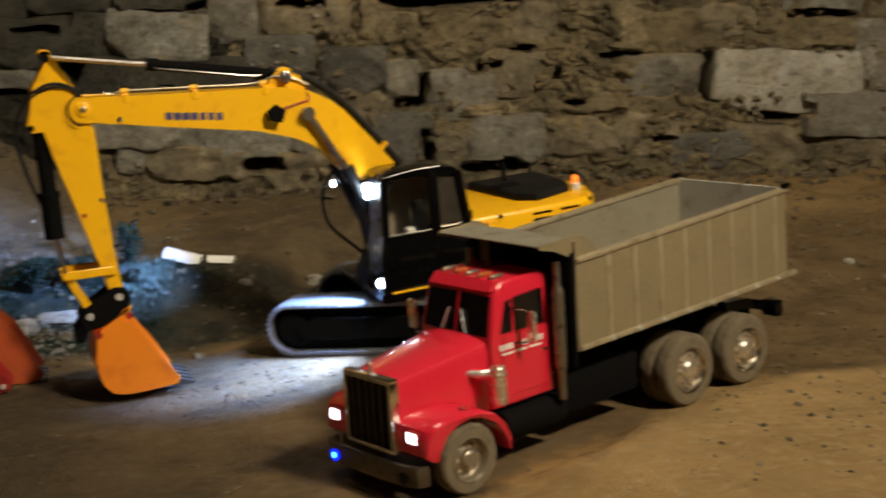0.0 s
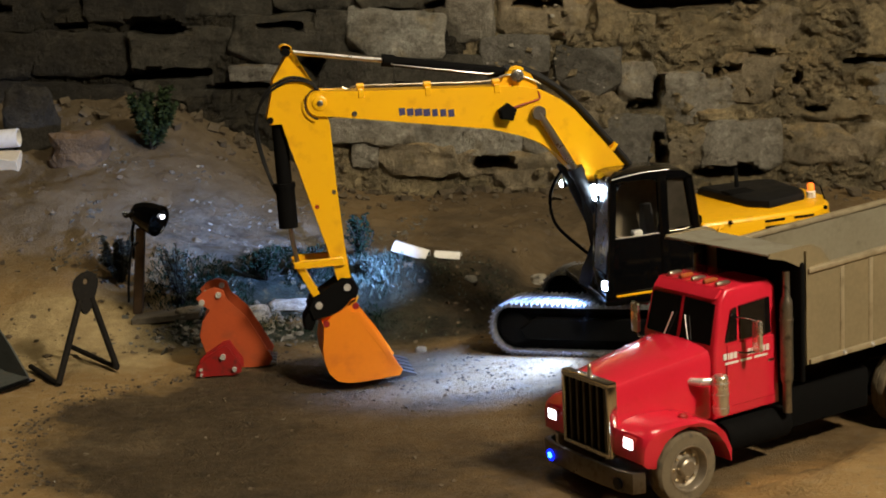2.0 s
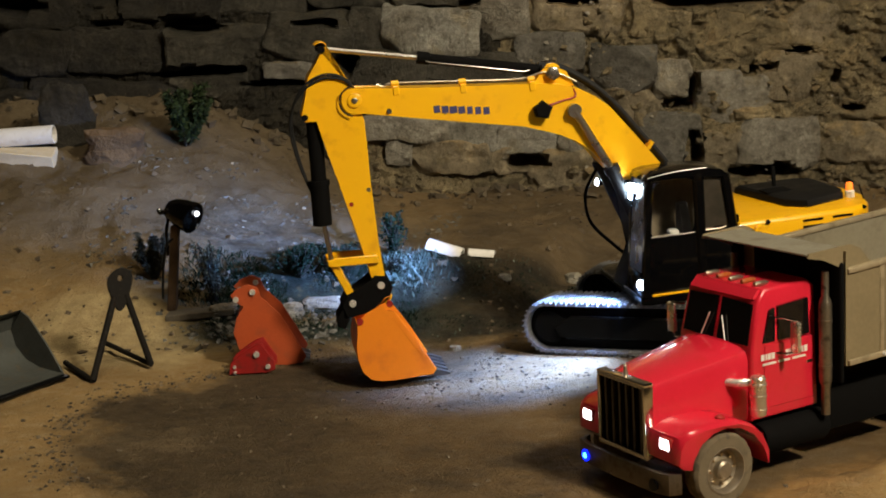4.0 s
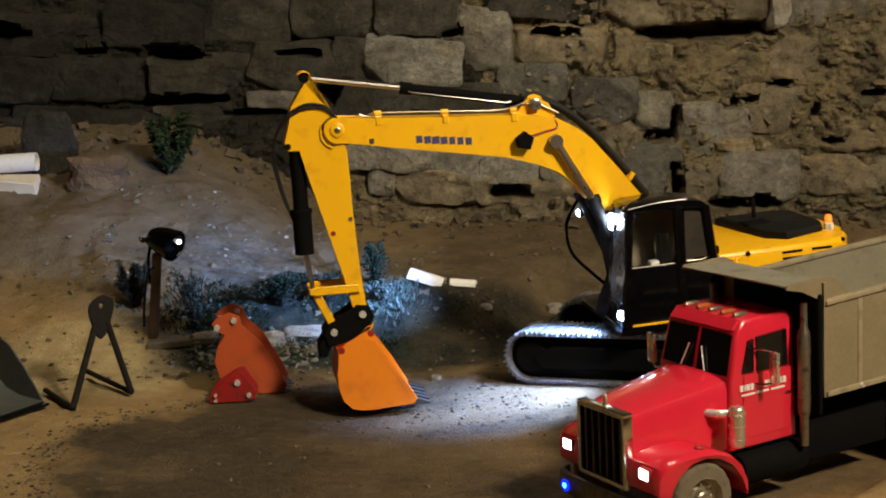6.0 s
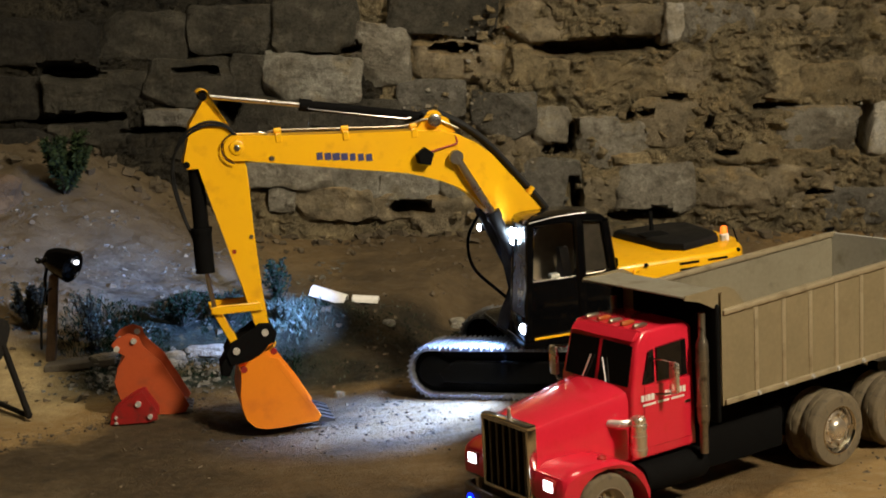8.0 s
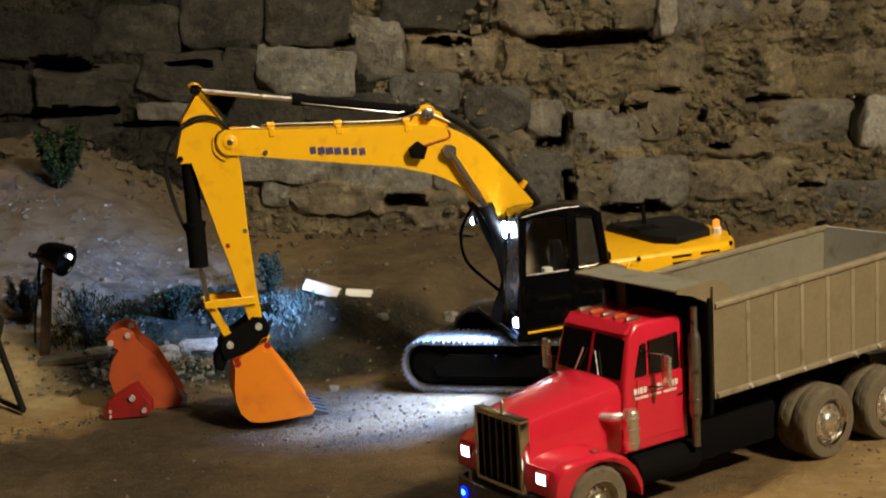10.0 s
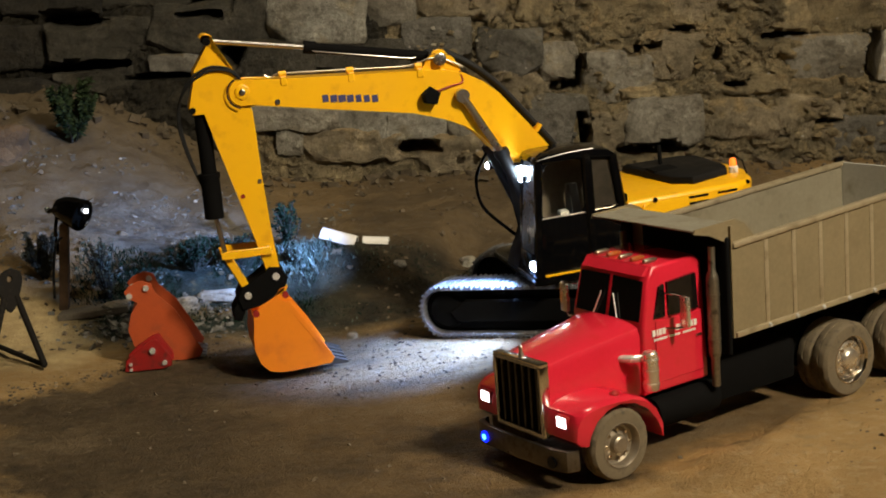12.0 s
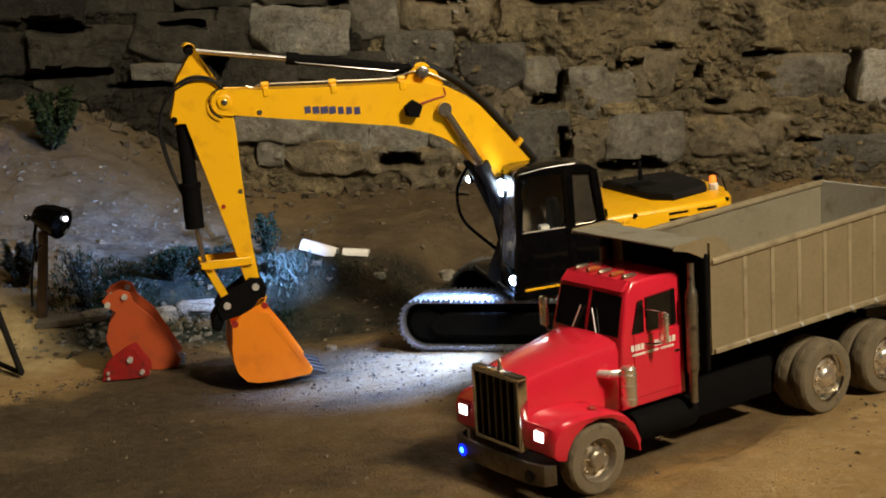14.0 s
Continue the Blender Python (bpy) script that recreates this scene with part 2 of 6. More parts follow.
def stone_material(name, c1, c2, soil, cover, tone=0.15, rough=0.8, relief=1.0):
    """Quarry stone: two tones in broad patches, grain, and soil that lies on ledges and in patches."""
    mt = bpy.data.materials.new(name)
    mt.use_nodes = True
    N, L = mt.node_tree.nodes, mt.node_tree.links
    bsdf = N["Principled BSDF"]
    geo = N.new("ShaderNodeNewGeometry")

    def nz(scale, detail=5, roughness=0.6):
        t = N.new("ShaderNodeTexNoise")
        t.inputs["Scale"].default_value, t.inputs["Detail"].default_value, t.inputs["Roughness"].default_value = scale, detail, roughness
        L.new(geo.outputs["Position"], t.inputs["Vector"])
        return t.outputs[0]

    def mapr(v, a, b, c=0.0, d=1.0):
        m = N.new("ShaderNodeMapRange")
        for k, q in enumerate((a, b, c, d)):
            m.inputs[k + 1].default_value = q
        L.new(v, m.inputs[0])
        return m.outputs[0]

    def mixc(fac, a, b):
        m = N.new("ShaderNodeMix")
        m.data_type = "RGBA"
        for k, q in ((0, fac), (6, a), (7, b)):
            if isinstance(q, tuple):
                m.inputs[k].default_value = (*q, 1)
            else:
                L.new(q, m.inputs[k])
        return m.outputs[2]

    def math2(op, a, b):
        m = N.new("ShaderNodeMath")
        m.operation = op
        for k, q in enumerate((a, b)):
            if isinstance(q, (int, float)):
                m.inputs[k].default_value = q
            else:
                L.new(q, m.inputs[k])
        return m.outputs[0]

    broad, mid, grain = nz(9, 5), nz(42, 9, 0.72), nz(170, 8, 0.75)
    col = mixc(mapr(broad, 0.36, 0.64), c1, c2)
    col = mixc(mapr(mid, 0.50, 0.66, 0.0, 0.75), col, tuple(0.50 * q for q in c2))
    # weathered patches, lighter and darker, and rusty and olive stains
    patch = nz(24, 9, 0.70)
    col = mixc(mapr(patch, 0.54, 0.70, 0.0, 0.70), col, tuple(min(0.8, 1.75 * q) for q in c1))
    col = mixc(mapr(patch, 0.46, 0.32, 0.0, 0.70), col, tuple(0.45 * q for q in c2))
    col = mixc(mapr(nz(15, 6), 0.58, 0.72, 0.0, 0.45), col, (0.9 * c1[0], 0.66 * c1[0], 0.26 * c1[0]))
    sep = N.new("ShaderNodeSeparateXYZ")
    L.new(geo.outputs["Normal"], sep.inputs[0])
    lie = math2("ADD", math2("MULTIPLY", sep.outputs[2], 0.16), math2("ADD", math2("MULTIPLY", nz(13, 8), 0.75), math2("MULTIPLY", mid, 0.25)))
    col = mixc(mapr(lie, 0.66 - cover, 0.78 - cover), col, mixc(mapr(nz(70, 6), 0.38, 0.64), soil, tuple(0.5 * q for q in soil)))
    info = N.new("ShaderNodeObjectInfo")
    hsv = N.new("ShaderNodeHueSaturation")
    L.new(math2("MULTIPLY", mapr(info.outputs["Random"], 0, 1, 1 - tone, 1 + tone), mapr(grain, 0.32, 0.68, 0.80, 1.20)), hsv.inputs["Value"])
    L.new(col, hsv.inputs["Color"])
    L.new(hsv.outputs[0], bsdf.inputs["Base Color"])
    L.new(mapr(grain, 0.36, 0.64, min(1.0, rough + 0.15), rough - 0.32), bsdf.inputs["Roughness"])
    bsdf.inputs["Specular IOR Level"].default_value = 0.4
    h = math2("ADD", math2("MULTIPLY", mid, 1.0), math2("MULTIPLY", grain, 0.30))
    bp = N.new("ShaderNodeBump")
    bp.inputs["Strength"].default_value, bp.inputs["Distance"].default_value = 1.0, 0.016 * relief
    L.new(h, bp.inputs["Height"])
    L.new(bp.outputs[0], bsdf.inputs["Normal"])
    MATS[name] = mt
    return mt


OCHRE = (0.460, 0.335, 0.168)
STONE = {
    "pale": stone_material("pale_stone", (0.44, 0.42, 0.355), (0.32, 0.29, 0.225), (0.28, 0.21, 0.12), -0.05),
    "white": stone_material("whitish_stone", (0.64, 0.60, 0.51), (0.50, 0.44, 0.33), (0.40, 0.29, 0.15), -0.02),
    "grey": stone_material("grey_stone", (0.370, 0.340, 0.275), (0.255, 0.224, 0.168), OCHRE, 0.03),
    # dark and murk also hold the light's falloff towards the wall's left end
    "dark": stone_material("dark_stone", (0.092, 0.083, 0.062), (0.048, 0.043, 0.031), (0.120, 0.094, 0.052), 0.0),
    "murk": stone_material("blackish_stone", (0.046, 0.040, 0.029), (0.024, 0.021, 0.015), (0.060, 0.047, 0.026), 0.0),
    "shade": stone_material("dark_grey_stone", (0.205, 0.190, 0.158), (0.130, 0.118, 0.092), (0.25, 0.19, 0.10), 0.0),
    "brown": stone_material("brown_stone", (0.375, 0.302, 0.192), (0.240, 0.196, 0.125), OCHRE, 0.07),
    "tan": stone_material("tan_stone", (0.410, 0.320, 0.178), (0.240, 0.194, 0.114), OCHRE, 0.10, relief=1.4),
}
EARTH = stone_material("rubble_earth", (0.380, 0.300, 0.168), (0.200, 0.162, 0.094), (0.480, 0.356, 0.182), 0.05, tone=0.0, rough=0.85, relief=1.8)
# earth of the wall's left side, darkened in colour for the dimmer light
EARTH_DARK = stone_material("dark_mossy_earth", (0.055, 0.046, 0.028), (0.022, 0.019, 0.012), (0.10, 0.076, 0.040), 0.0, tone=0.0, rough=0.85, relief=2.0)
SLAB = material("orange_brown_rock", (0.175, 0.110, 0.052), (0.090, 0.055, 0.027), 0.95, scale=26, fine=160, bump=1.0, dist=0.012, c3=(0.085, 0.06, 0.034))

# ---------------------------------------------------------------- building helpers


def part(name, bm, mt, parent, label="", smooth=True):
    """Links a bmesh as one mesh under a thing or a part."""
    me = bpy.data.meshes.new(name)
    bmesh.ops.recalc_face_normals(bm, faces=bm.faces)
    if smooth:
        for fc in bm.faces:
            fc.smooth = True
        for e in bm.edges:
            if len(e.link_faces) == 2 and e.calc_face_angle(0) > 0.6:
                e.smooth = False
    bm.to_mesh(me)
    bm.free()
    me.materials.append(mt)
    ob = new(name, me)
    ob.parent = parent
    if label:
        tagged(ob, label)
    return ob


def again(src, m, parent=None, name=""):
    """Another part on the same mesh, at the local pose m."""
    ob = new(name or src.name.split(".")[0], src.data)
    ob.parent = parent or src.parent
    ob.matrix_local = m
    if "label" in src:
        tagged(ob, src["label"])
    return ob


def thing(name, m, label, category, group="", kind=""):
    ob = new(name)
    ob.empty_display_size = 0.02
    ob.matrix_world = m
    return tagged(ob, label, category, group, kind)


def box(bm, x0, x1, y0, y1, z0, z1, bev=0.0, seg=2):
    vs = [bm.verts.new((x, y, z)) for x in (x0, x1) for y in (y0, y1) for z in (z0, z1)]
    fs = [bm.faces.new([vs[i] for i in q]) for q in ((0, 1, 3, 2), (4, 6, 7, 5), (0, 4, 5, 1), (2, 3, 7, 6), (0, 2, 6, 4), (1, 5, 7, 3))]
    if bev:
        es = list({e for fc in fs for e in fc.edges})
        bmesh.ops.bevel(bm, geom=es, offset=bev, segments=seg, profile=0.5, affect="EDGES", clamp_overlap=True)
    return bm


def prism(bm, prof, y0, y1, bev=0.0, seg=2, plane="xz"):
    """A profile in x and z, drawn out along y (or in x and y along z, or y and z along x)."""
    def at(a, b, c):
        return {"xz": (a, c, b), "xy": (a, b, c), "yz": (c, a, b)}[plane]
    lo = [bm.verts.new(at(a, b, y0)) for a, b in prof]
    hi = [bm.verts.new(at(a, b, y1)) for a, b in prof]
    n = len(prof)
    fs = [bm.faces.new(lo), bm.faces.new(hi[::-1])]
    fs += [bm.faces.new((lo[i], hi[i], hi[(i + 1) % n], lo[(i + 1) % n])) for i in range(n)]
    if bev:
        es = [e for e in {e for fc in fs[:2] for e in fc.edges}]
        bmesh.ops.bevel(bm, geom=es, offset=bev, segments=seg, profile=0.5, affect="EDGES", clamp_overlap=True)
    return bm


def loft(bm, rings, cap=True):
    rows = [[bm.verts.new(p) for p in ring] for ring in rings]
    n = len(rows[0])
    for a, b in zip(rows, rows[1:]):
        for i in range(n):
            bm.faces.new((a[i], a[(i + 1) % n], b[(i + 1) % n], b[i]))
    if cap:
        bm.faces.new(rows[0])
        bm.faces.new(rows[-1][::-1])
    return bm


def rod(bm, p0, p1, r0, r1=None, seg=12):
    p0, p1 = Vector(p0), Vector(p1)
    q = (p1 - p0).to_track_quat("Z", "Y")
    rings = []
    for p, r in ((p0, r0), (p1, r1 if r1 is not None else r0)):
        rings.append([p + q @ Vector((r * math.cos(2 * math.pi * i / seg), r * math.sin(2 * math.pi * i / seg), 0)) for i in range(seg)])
    return loft(bm, rings)


def tube(bm, pts, r, seg=8):
    pts = [Vector(p) for p in pts]
    rings = []
    for i, p in enumerate(pts):
        t = (pts[min(i + 1, len(pts) - 1)] - pts[max(i - 1, 0)]).normalized()
        q = t.to_track_quat("Z", "Y")
        rings.append([p + q @ Vector((r * math.cos(2 * math.pi * k / seg), r * math.sin(2 * math.pi * k / seg), 0)) for k in range(seg)])
    return loft(bm, rings)


def curve_pts(pts, n=14):
    """A smooth line through the points."""
    pts = [Vector(p) for p in pts]
    out = []
    for i in range(len(pts) - 1):
        a, b, c, d = pts[max(i - 1, 0)], pts[i], pts[i + 1], pts[min(i + 2, len(pts) - 1)]
        for k in range(n):
            t = k / n
            out.append(0.5 * (2 * b + (c - a) * t + (2 * a - 5 * b + 4 * c - d) * t * t + (3 * b - a - 3 * c + d) * t ** 3))
    return out + [pts[-1]]


def lathe(bm, prof, seg=28, axis="y", at=(0, 0, 0), cap=True):
    """A profile of (radius, along) turned round an axis."""
    rings = []
    for r, a in prof:
        ring = []
        for i in range(seg):
            c, s = r * math.cos(2 * math.pi * i / seg), r * math.sin(2 * math.pi * i / seg)
            v = {"y": (c, a, s), "z": (c, s, a), "x": (a, c, s)}[axis]
            ring.append(Vector(v) + Vector(at))
        rings.append(ring)
    return loft(bm, rings, cap)


def smooth(a, b, x):
    t = max(0.0, min(1.0, (x - a) / (b - a)))
    return t * t * (3 - 2 * t)


def fractal(x, y, z, scale, octaves=5):
    return noise.fractal(Vector((x * scale, y * scale, z * scale)), 1.0, 2.0, octaves)

# ---------------------------------------------------------------- ground


def ground_height(x, y):
    left = smooth(-0.30, -0.95, x)
    foot = 2.20 + 0.42 * smooth(-0.14, 0.06, x) - 0.05 * left
    rise = smooth(foot, foot + 0.28, y) * (0.068 + 0.015 * left) * (1 - 0.75 * smooth(0.45, 1.25, x))
    back = max(0.0, y - 2.42) * (0.02 * smooth(0.2, -0.3, x) + 0.30 * left)
    bank = 0.012 * smooth(-0.55, -0.70, x + 0.08 * fractal(x, y, 3, 3, 3)) * smooth(2.4, 2.0, y)
    # the ground climbs a little towards the excavator's stern
    side = (x - 0.1013) * -0.572 + (y - 1.5175) * 0.820
    climb = 0.052 * max(0.0, min(0.7, x + 0.05)) * smooth(0.12, 0.24, side) * smooth(3.0, 2.6, y)
    along = (x - 0.1013) * -0.820 + (y - 1.5175) * -0.572
    rut = 0.016 * smooth(-0.100, -0.125, side + 0.02 * fractal(x, y, 9, 9, 3)) * smooth(-0.05, -0.12, along) * smooth(-0.62, -0.30, along)
    dent = -0.012 * math.exp(-((x + 0.28) ** 2 + (y - 1.99) ** 2) / 0.018)
    rough = 0.006 * fractal(x, y, 0, 5, 4) + 0.0022 * fractal(x, y, 5, 34, 5)
    rough *= 0.40 + 2.4 * smooth(2.15, 2.5, y) + 1.0 * left
    if side < 0.2:
        rough *= 0.5
    return rise + back + bank + climb + rut + dent + rough


def build_ground():
    bm = bmesh.new()
    xs = [-4.2 + 2.1 * i / 12 for i in range(12)] + [-2.1 + 4.4 * i / 300 for i in range(300)] + [2.3 + 1.9 * i / 11 for i in range(12)]
    ys = [-4 + 5.0 * i / 20 for i in range(20)] + [1.0 + 2.6 * i / 220 for i in range(221)]
    rows = [[bm.verts.new((x, y, ground_height(x, y))) for x in xs] for y in ys]
    for a, b in zip(rows, rows[1:]):
        for i in range(len(xs) - 1):
            bm.faces.new((a[i], a[i + 1], b[i + 1], b[i]))
    mt = bpy.data.materials.new("soil")
    mt.use_nodes = True
    N, L = mt.node_tree.nodes, mt.node_tree.links
    bsdf = N["Principled BSDF"]
    co = N.new("ShaderNodeTexCoord").outputs["Object"]

    def nz(scale, detail=6):
        t = N.new("ShaderNodeTexNoise")
        t.inputs["Scale"].default_value, t.inputs["Detail"].default_value = scale, detail
        t.inputs["Roughness"].default_value = 0.65
        L.new(co, t.inputs["Vector"])
        return t.outputs[0]

    def mapr(v, a, b, c=0.0, d=1.0):
        m = N.new("ShaderNodeMapRange")
        for i, q in enumerate((a, b, c, d)):
            m.inputs[i + 1].default_value = q
        L.new(v, m.inputs[0])
        return m.outputs[0]

    def mixc(fac, a, b):
        m = N.new("ShaderNodeMix")
        m.data_type = "RGBA"
        for i, q in ((0, fac), (6, a), (7, b)):
            if isinstance(q, tuple):
                m.inputs[i].default_value = (*q, 1)
            else:
                L.new(q, m.inputs[i])
        return m.outputs[2]

    def math2(op, a, b):
        m = N.new("ShaderNodeMath")
        m.operation = op
        for i, q in enumerate((a, b)):
            if isinstance(q, (int, float)):
                m.inputs[i].default_value = q
            else:
                L.new(q, m.inputs[i])
        return m.outputs[0]

    sep = N.new("ShaderNodeSeparateXYZ")
    L.new(co, sep.inputs[0])
    dry = mixc(mapr(nz(5), 0.35, 0.65), (0.400, 0.258, 0.106), (0.272, 0.173, 0.069))
    dry = mixc(mapr(nz(60), 0.5, 0.75), dry, (0.45, 0.33, 0.18))
    dry = mixc(mapr(nz(30, 9), 0.56, 0.68, 0.0, 0.6), dry, (0.215, 0.145, 0.062))
    damp = mixc(mapr(nz(9), 0.35, 0.65), (0.060, 0.041, 0.020), (0.100, 0.070, 0.036))
    damp = mixc(mapr(nz(70), 0.52, 0.74), damp, (0.128, 0.094, 0.056))
    # dark crumbs trodden into it
    damp = mixc(mapr(nz(130, 8), 0.60, 0.66), damp, (0.022, 0.015, 0.008))
    # wet, trodden blotches
    damp = mixc(mapr(nz(19, 9), 0.54, 0.64, 0.0, 0.8), damp, (0.036, 0.026, 0.014))
    # drier towards the truck
    damp = mixc(mapr(sep.outputs[0], -0.36, 0.02), damp, mixc(mapr(nz(11), 0.35, 0.65), (0.205, 0.130, 0.056), (0.132, 0.083, 0.036)))
    warm = math2("ADD", math2("MULTIPLY", sep.outputs[0], 0.572), math2("MULTIPLY", sep.outputs[1], -0.820))
    warm = math2("ADD", warm, math2("MULTIPLY", math2("SUBTRACT", nz(9, 8), 0.5), 0.10))
    damp = mixc(mapr(warm, -1.125, -1.085), damp, mixc(mapr(nz(22, 8), 0.38, 0.62), (0.420, 0.245, 0.090), (0.270, 0.155, 0.055)))
    # broad darker and dustier patches, drawn out along the way the truck drove
    drag = N.new("ShaderNodeMapping")
    drag.inputs["Rotation"].default_value = (0, 0, radians(-35))
    drag.inputs["Scale"].default_value = (1.0, 1.6, 1.0)
    L.new(co, drag.inputs["Vector"])
    sweep = N.new("ShaderNodeTexNoise")
    sweep.inputs["Scale"].default_value, sweep.inputs["Detail"].default_value, sweep.inputs["Roughness"].default_value = 4.5, 7, 0.62
    L.new(drag.outputs[0], sweep.inputs["Vector"])
    damp = mixc(mapr(sweep.outputs[0], 0.48, 0.60, 0.0, 0.9), damp, mixc(mapr(nz(45, 8), 0.4, 0.6), (0.050, 0.034, 0.018), (0.085, 0.059, 0.031)))
    damp = mixc(mapr(sweep.outputs[0], 0.46, 0.34, 0.0, 0.6), damp, (0.170, 0.122, 0.068))
    dry = mixc(mapr(sweep.outputs[0], 0.50, 0.66, 0.0, 0.6), dry, (0.270, 0.176, 0.074))
    # the damp, driven-over patch of the working area, with a wandering edge
    dx = math2("DIVIDE", math2("SUBTRACT", sep.outputs[0], -0.110), 0.560)
    dy = math2("DIVIDE", math2("SUBTRACT", sep.outputs[1], 1.76), 0.40)
    rad = math2("ADD", math2("MULTIPLY", dx, dx), math2("MULTIPLY", dy, dy))
    rad = math2("ADD", rad, math2("MULTIPLY", math2("SUBTRACT", nz(7, 9), 0.5), 0.85))
    col = mixc(mapr(rad, 0.86, 1.06), damp, dry)
    # darker soil behind the truck, with a clear edge
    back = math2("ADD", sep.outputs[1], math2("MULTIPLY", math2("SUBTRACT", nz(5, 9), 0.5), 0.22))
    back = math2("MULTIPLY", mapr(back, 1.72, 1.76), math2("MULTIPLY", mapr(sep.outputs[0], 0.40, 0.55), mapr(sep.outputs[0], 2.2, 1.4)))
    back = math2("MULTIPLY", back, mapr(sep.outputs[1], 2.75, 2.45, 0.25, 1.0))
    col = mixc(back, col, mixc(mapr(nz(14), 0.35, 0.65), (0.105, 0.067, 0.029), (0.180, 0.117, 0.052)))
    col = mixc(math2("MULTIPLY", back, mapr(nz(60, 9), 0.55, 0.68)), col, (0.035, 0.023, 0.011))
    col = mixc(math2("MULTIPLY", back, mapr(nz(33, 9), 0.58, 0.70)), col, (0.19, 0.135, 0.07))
    # darker soil behind the excavator, with the bank's shade put into its colour
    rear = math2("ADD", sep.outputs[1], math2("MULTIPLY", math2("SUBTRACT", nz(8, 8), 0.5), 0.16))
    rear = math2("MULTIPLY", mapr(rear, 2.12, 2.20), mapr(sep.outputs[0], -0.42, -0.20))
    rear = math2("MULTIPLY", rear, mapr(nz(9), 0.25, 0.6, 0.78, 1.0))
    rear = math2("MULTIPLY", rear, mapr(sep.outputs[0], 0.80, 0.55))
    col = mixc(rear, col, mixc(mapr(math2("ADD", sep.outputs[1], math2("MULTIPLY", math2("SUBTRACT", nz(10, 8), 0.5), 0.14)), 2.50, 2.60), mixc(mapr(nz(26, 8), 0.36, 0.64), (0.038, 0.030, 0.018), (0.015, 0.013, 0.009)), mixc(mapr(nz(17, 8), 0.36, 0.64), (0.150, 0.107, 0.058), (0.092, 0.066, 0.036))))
    # soil lightened round the stand: light that falls short is put into its colour
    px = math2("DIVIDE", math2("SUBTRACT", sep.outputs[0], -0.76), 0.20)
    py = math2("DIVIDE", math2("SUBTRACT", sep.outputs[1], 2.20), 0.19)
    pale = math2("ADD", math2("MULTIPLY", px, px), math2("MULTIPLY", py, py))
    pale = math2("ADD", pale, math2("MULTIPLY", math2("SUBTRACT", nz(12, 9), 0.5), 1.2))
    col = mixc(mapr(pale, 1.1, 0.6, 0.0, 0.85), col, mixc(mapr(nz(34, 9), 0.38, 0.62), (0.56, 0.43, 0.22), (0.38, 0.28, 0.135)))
    # duller soil up the slope on the left
    dull = math2("MULTIPLY", mapr(sep.outputs[1], 2.35, 2.6), mapr(sep.outputs[0], -0.25, -0.5))
    col = mixc(math2("MULTIPLY", dull, 0.85), col, mixc(mapr(nz(16), 0.35, 0.65), (0.158, 0.124, 0.078), (0.096, 0.075, 0.047)))
    # greyish growth on the bank behind
    edge = math2("ADD", sep.outputs[1], math2("MULTIPLY", math2("SUBTRACT", nz(14, 8), 0.5), 0.10))
    grey = math2("MULTIPLY", mapr(edge, 2.15, 2.22), mapr(sep.outputs[1], 2.62, 2.50))
    grey = math2("MULTIPLY", grey, mapr(nz(12), 0.22, 0.45))
    grey = math2("MULTIPLY", grey, mapr(sep.outputs[0], -0.70, -0.60))
    grey = math2("MULTIPLY", grey, mapr(sep.outputs[0], -0.14, -0.26))
    col = mixc(grey, col, mixc(mapr(nz(40, 8), 0.4, 0.65), (0.012, 0.016, 0.012), (0.030, 0.040, 0.031)))
    # grey gravel weathered out on the slope beside the lamp, cold light painted in
    slope = math2("MULTIPLY", mapr(sep.outputs[0], -0.22, -0.40), mapr(sep.outputs[1], 2.42, 2.52))
    slope = math2("MULTIPLY", slope, mapr(sep.outputs[1], 2.90, 2.68))
    slope = math2("MULTIPLY", slope, mapr(sep.outputs[0], -0.86, -0.68))
    slope = math2("MULTIPLY", slope, mapr(nz(10), 0.25, 0.55))
    col = mixc(slope, col, mixc(mapr(math2("ADD", math2("MULTIPLY", nz(15, 9), 0.7), math2("MULTIPLY", nz(80, 8), 0.3)), 0.42, 0.58), (0.205, 0.200, 0.182), (0.058, 0.057, 0.052)))
    bsdf.inputs["Specular IOR Level"].default_value = 0.22
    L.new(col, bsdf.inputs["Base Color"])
    L.new(mapr(nz(48, 8), 0.40, 0.62, 0.95, 0.58), bsdf.inputs["Roughness"])
    h = math2("ADD", math2("MULTIPLY", nz(28, 10), 0.8), math2("MULTIPLY", nz(220, 8), 0.8))
    bp = N.new("ShaderNodeBump")
    bp.inputs["Strength"].default_value, bp.inputs["Distance"].default_value = 1.0, 0.008
    L.new(h, bp.inputs["Height"])
    L.new(bp.outputs[0], bsdf.inputs["Normal"])
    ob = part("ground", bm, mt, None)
    tagged(ob, "brown packed soil with a darker damp patch", "ground", kind="structure")
    return ob


build_ground()



def hall_side(name, x0, x1, y0, y1, z0, z1, label):
    bm = bmesh.new()
    box(bm, x0, x1, y0, y1, z0, z1)
    ob = part(name, bm, PLASTER, None)
    tagged(ob, label, "ceiling" if name == "ceiling" else "wall", kind="structure")


# the plain hall that closes the place round the yard
hall_side("wall_south", -4.2, 4.2, -4.12, -4.0, -0.2, 3.4, "plain beige hall wall")
hall_side("wall_west", -4.32, -4.2, -4.12, 3.72, -0.2, 3.4, "plain beige hall wall")
hall_side("wall_east", 4.2, 4.32, -4.12, 3.72, -0.2, 3.4, "plain beige hall wall")
hall_side("wall_back", -4.2, 4.2, 3.6, 3.72, -0.2, 3.4, "plain beige hall wall behind the stones")
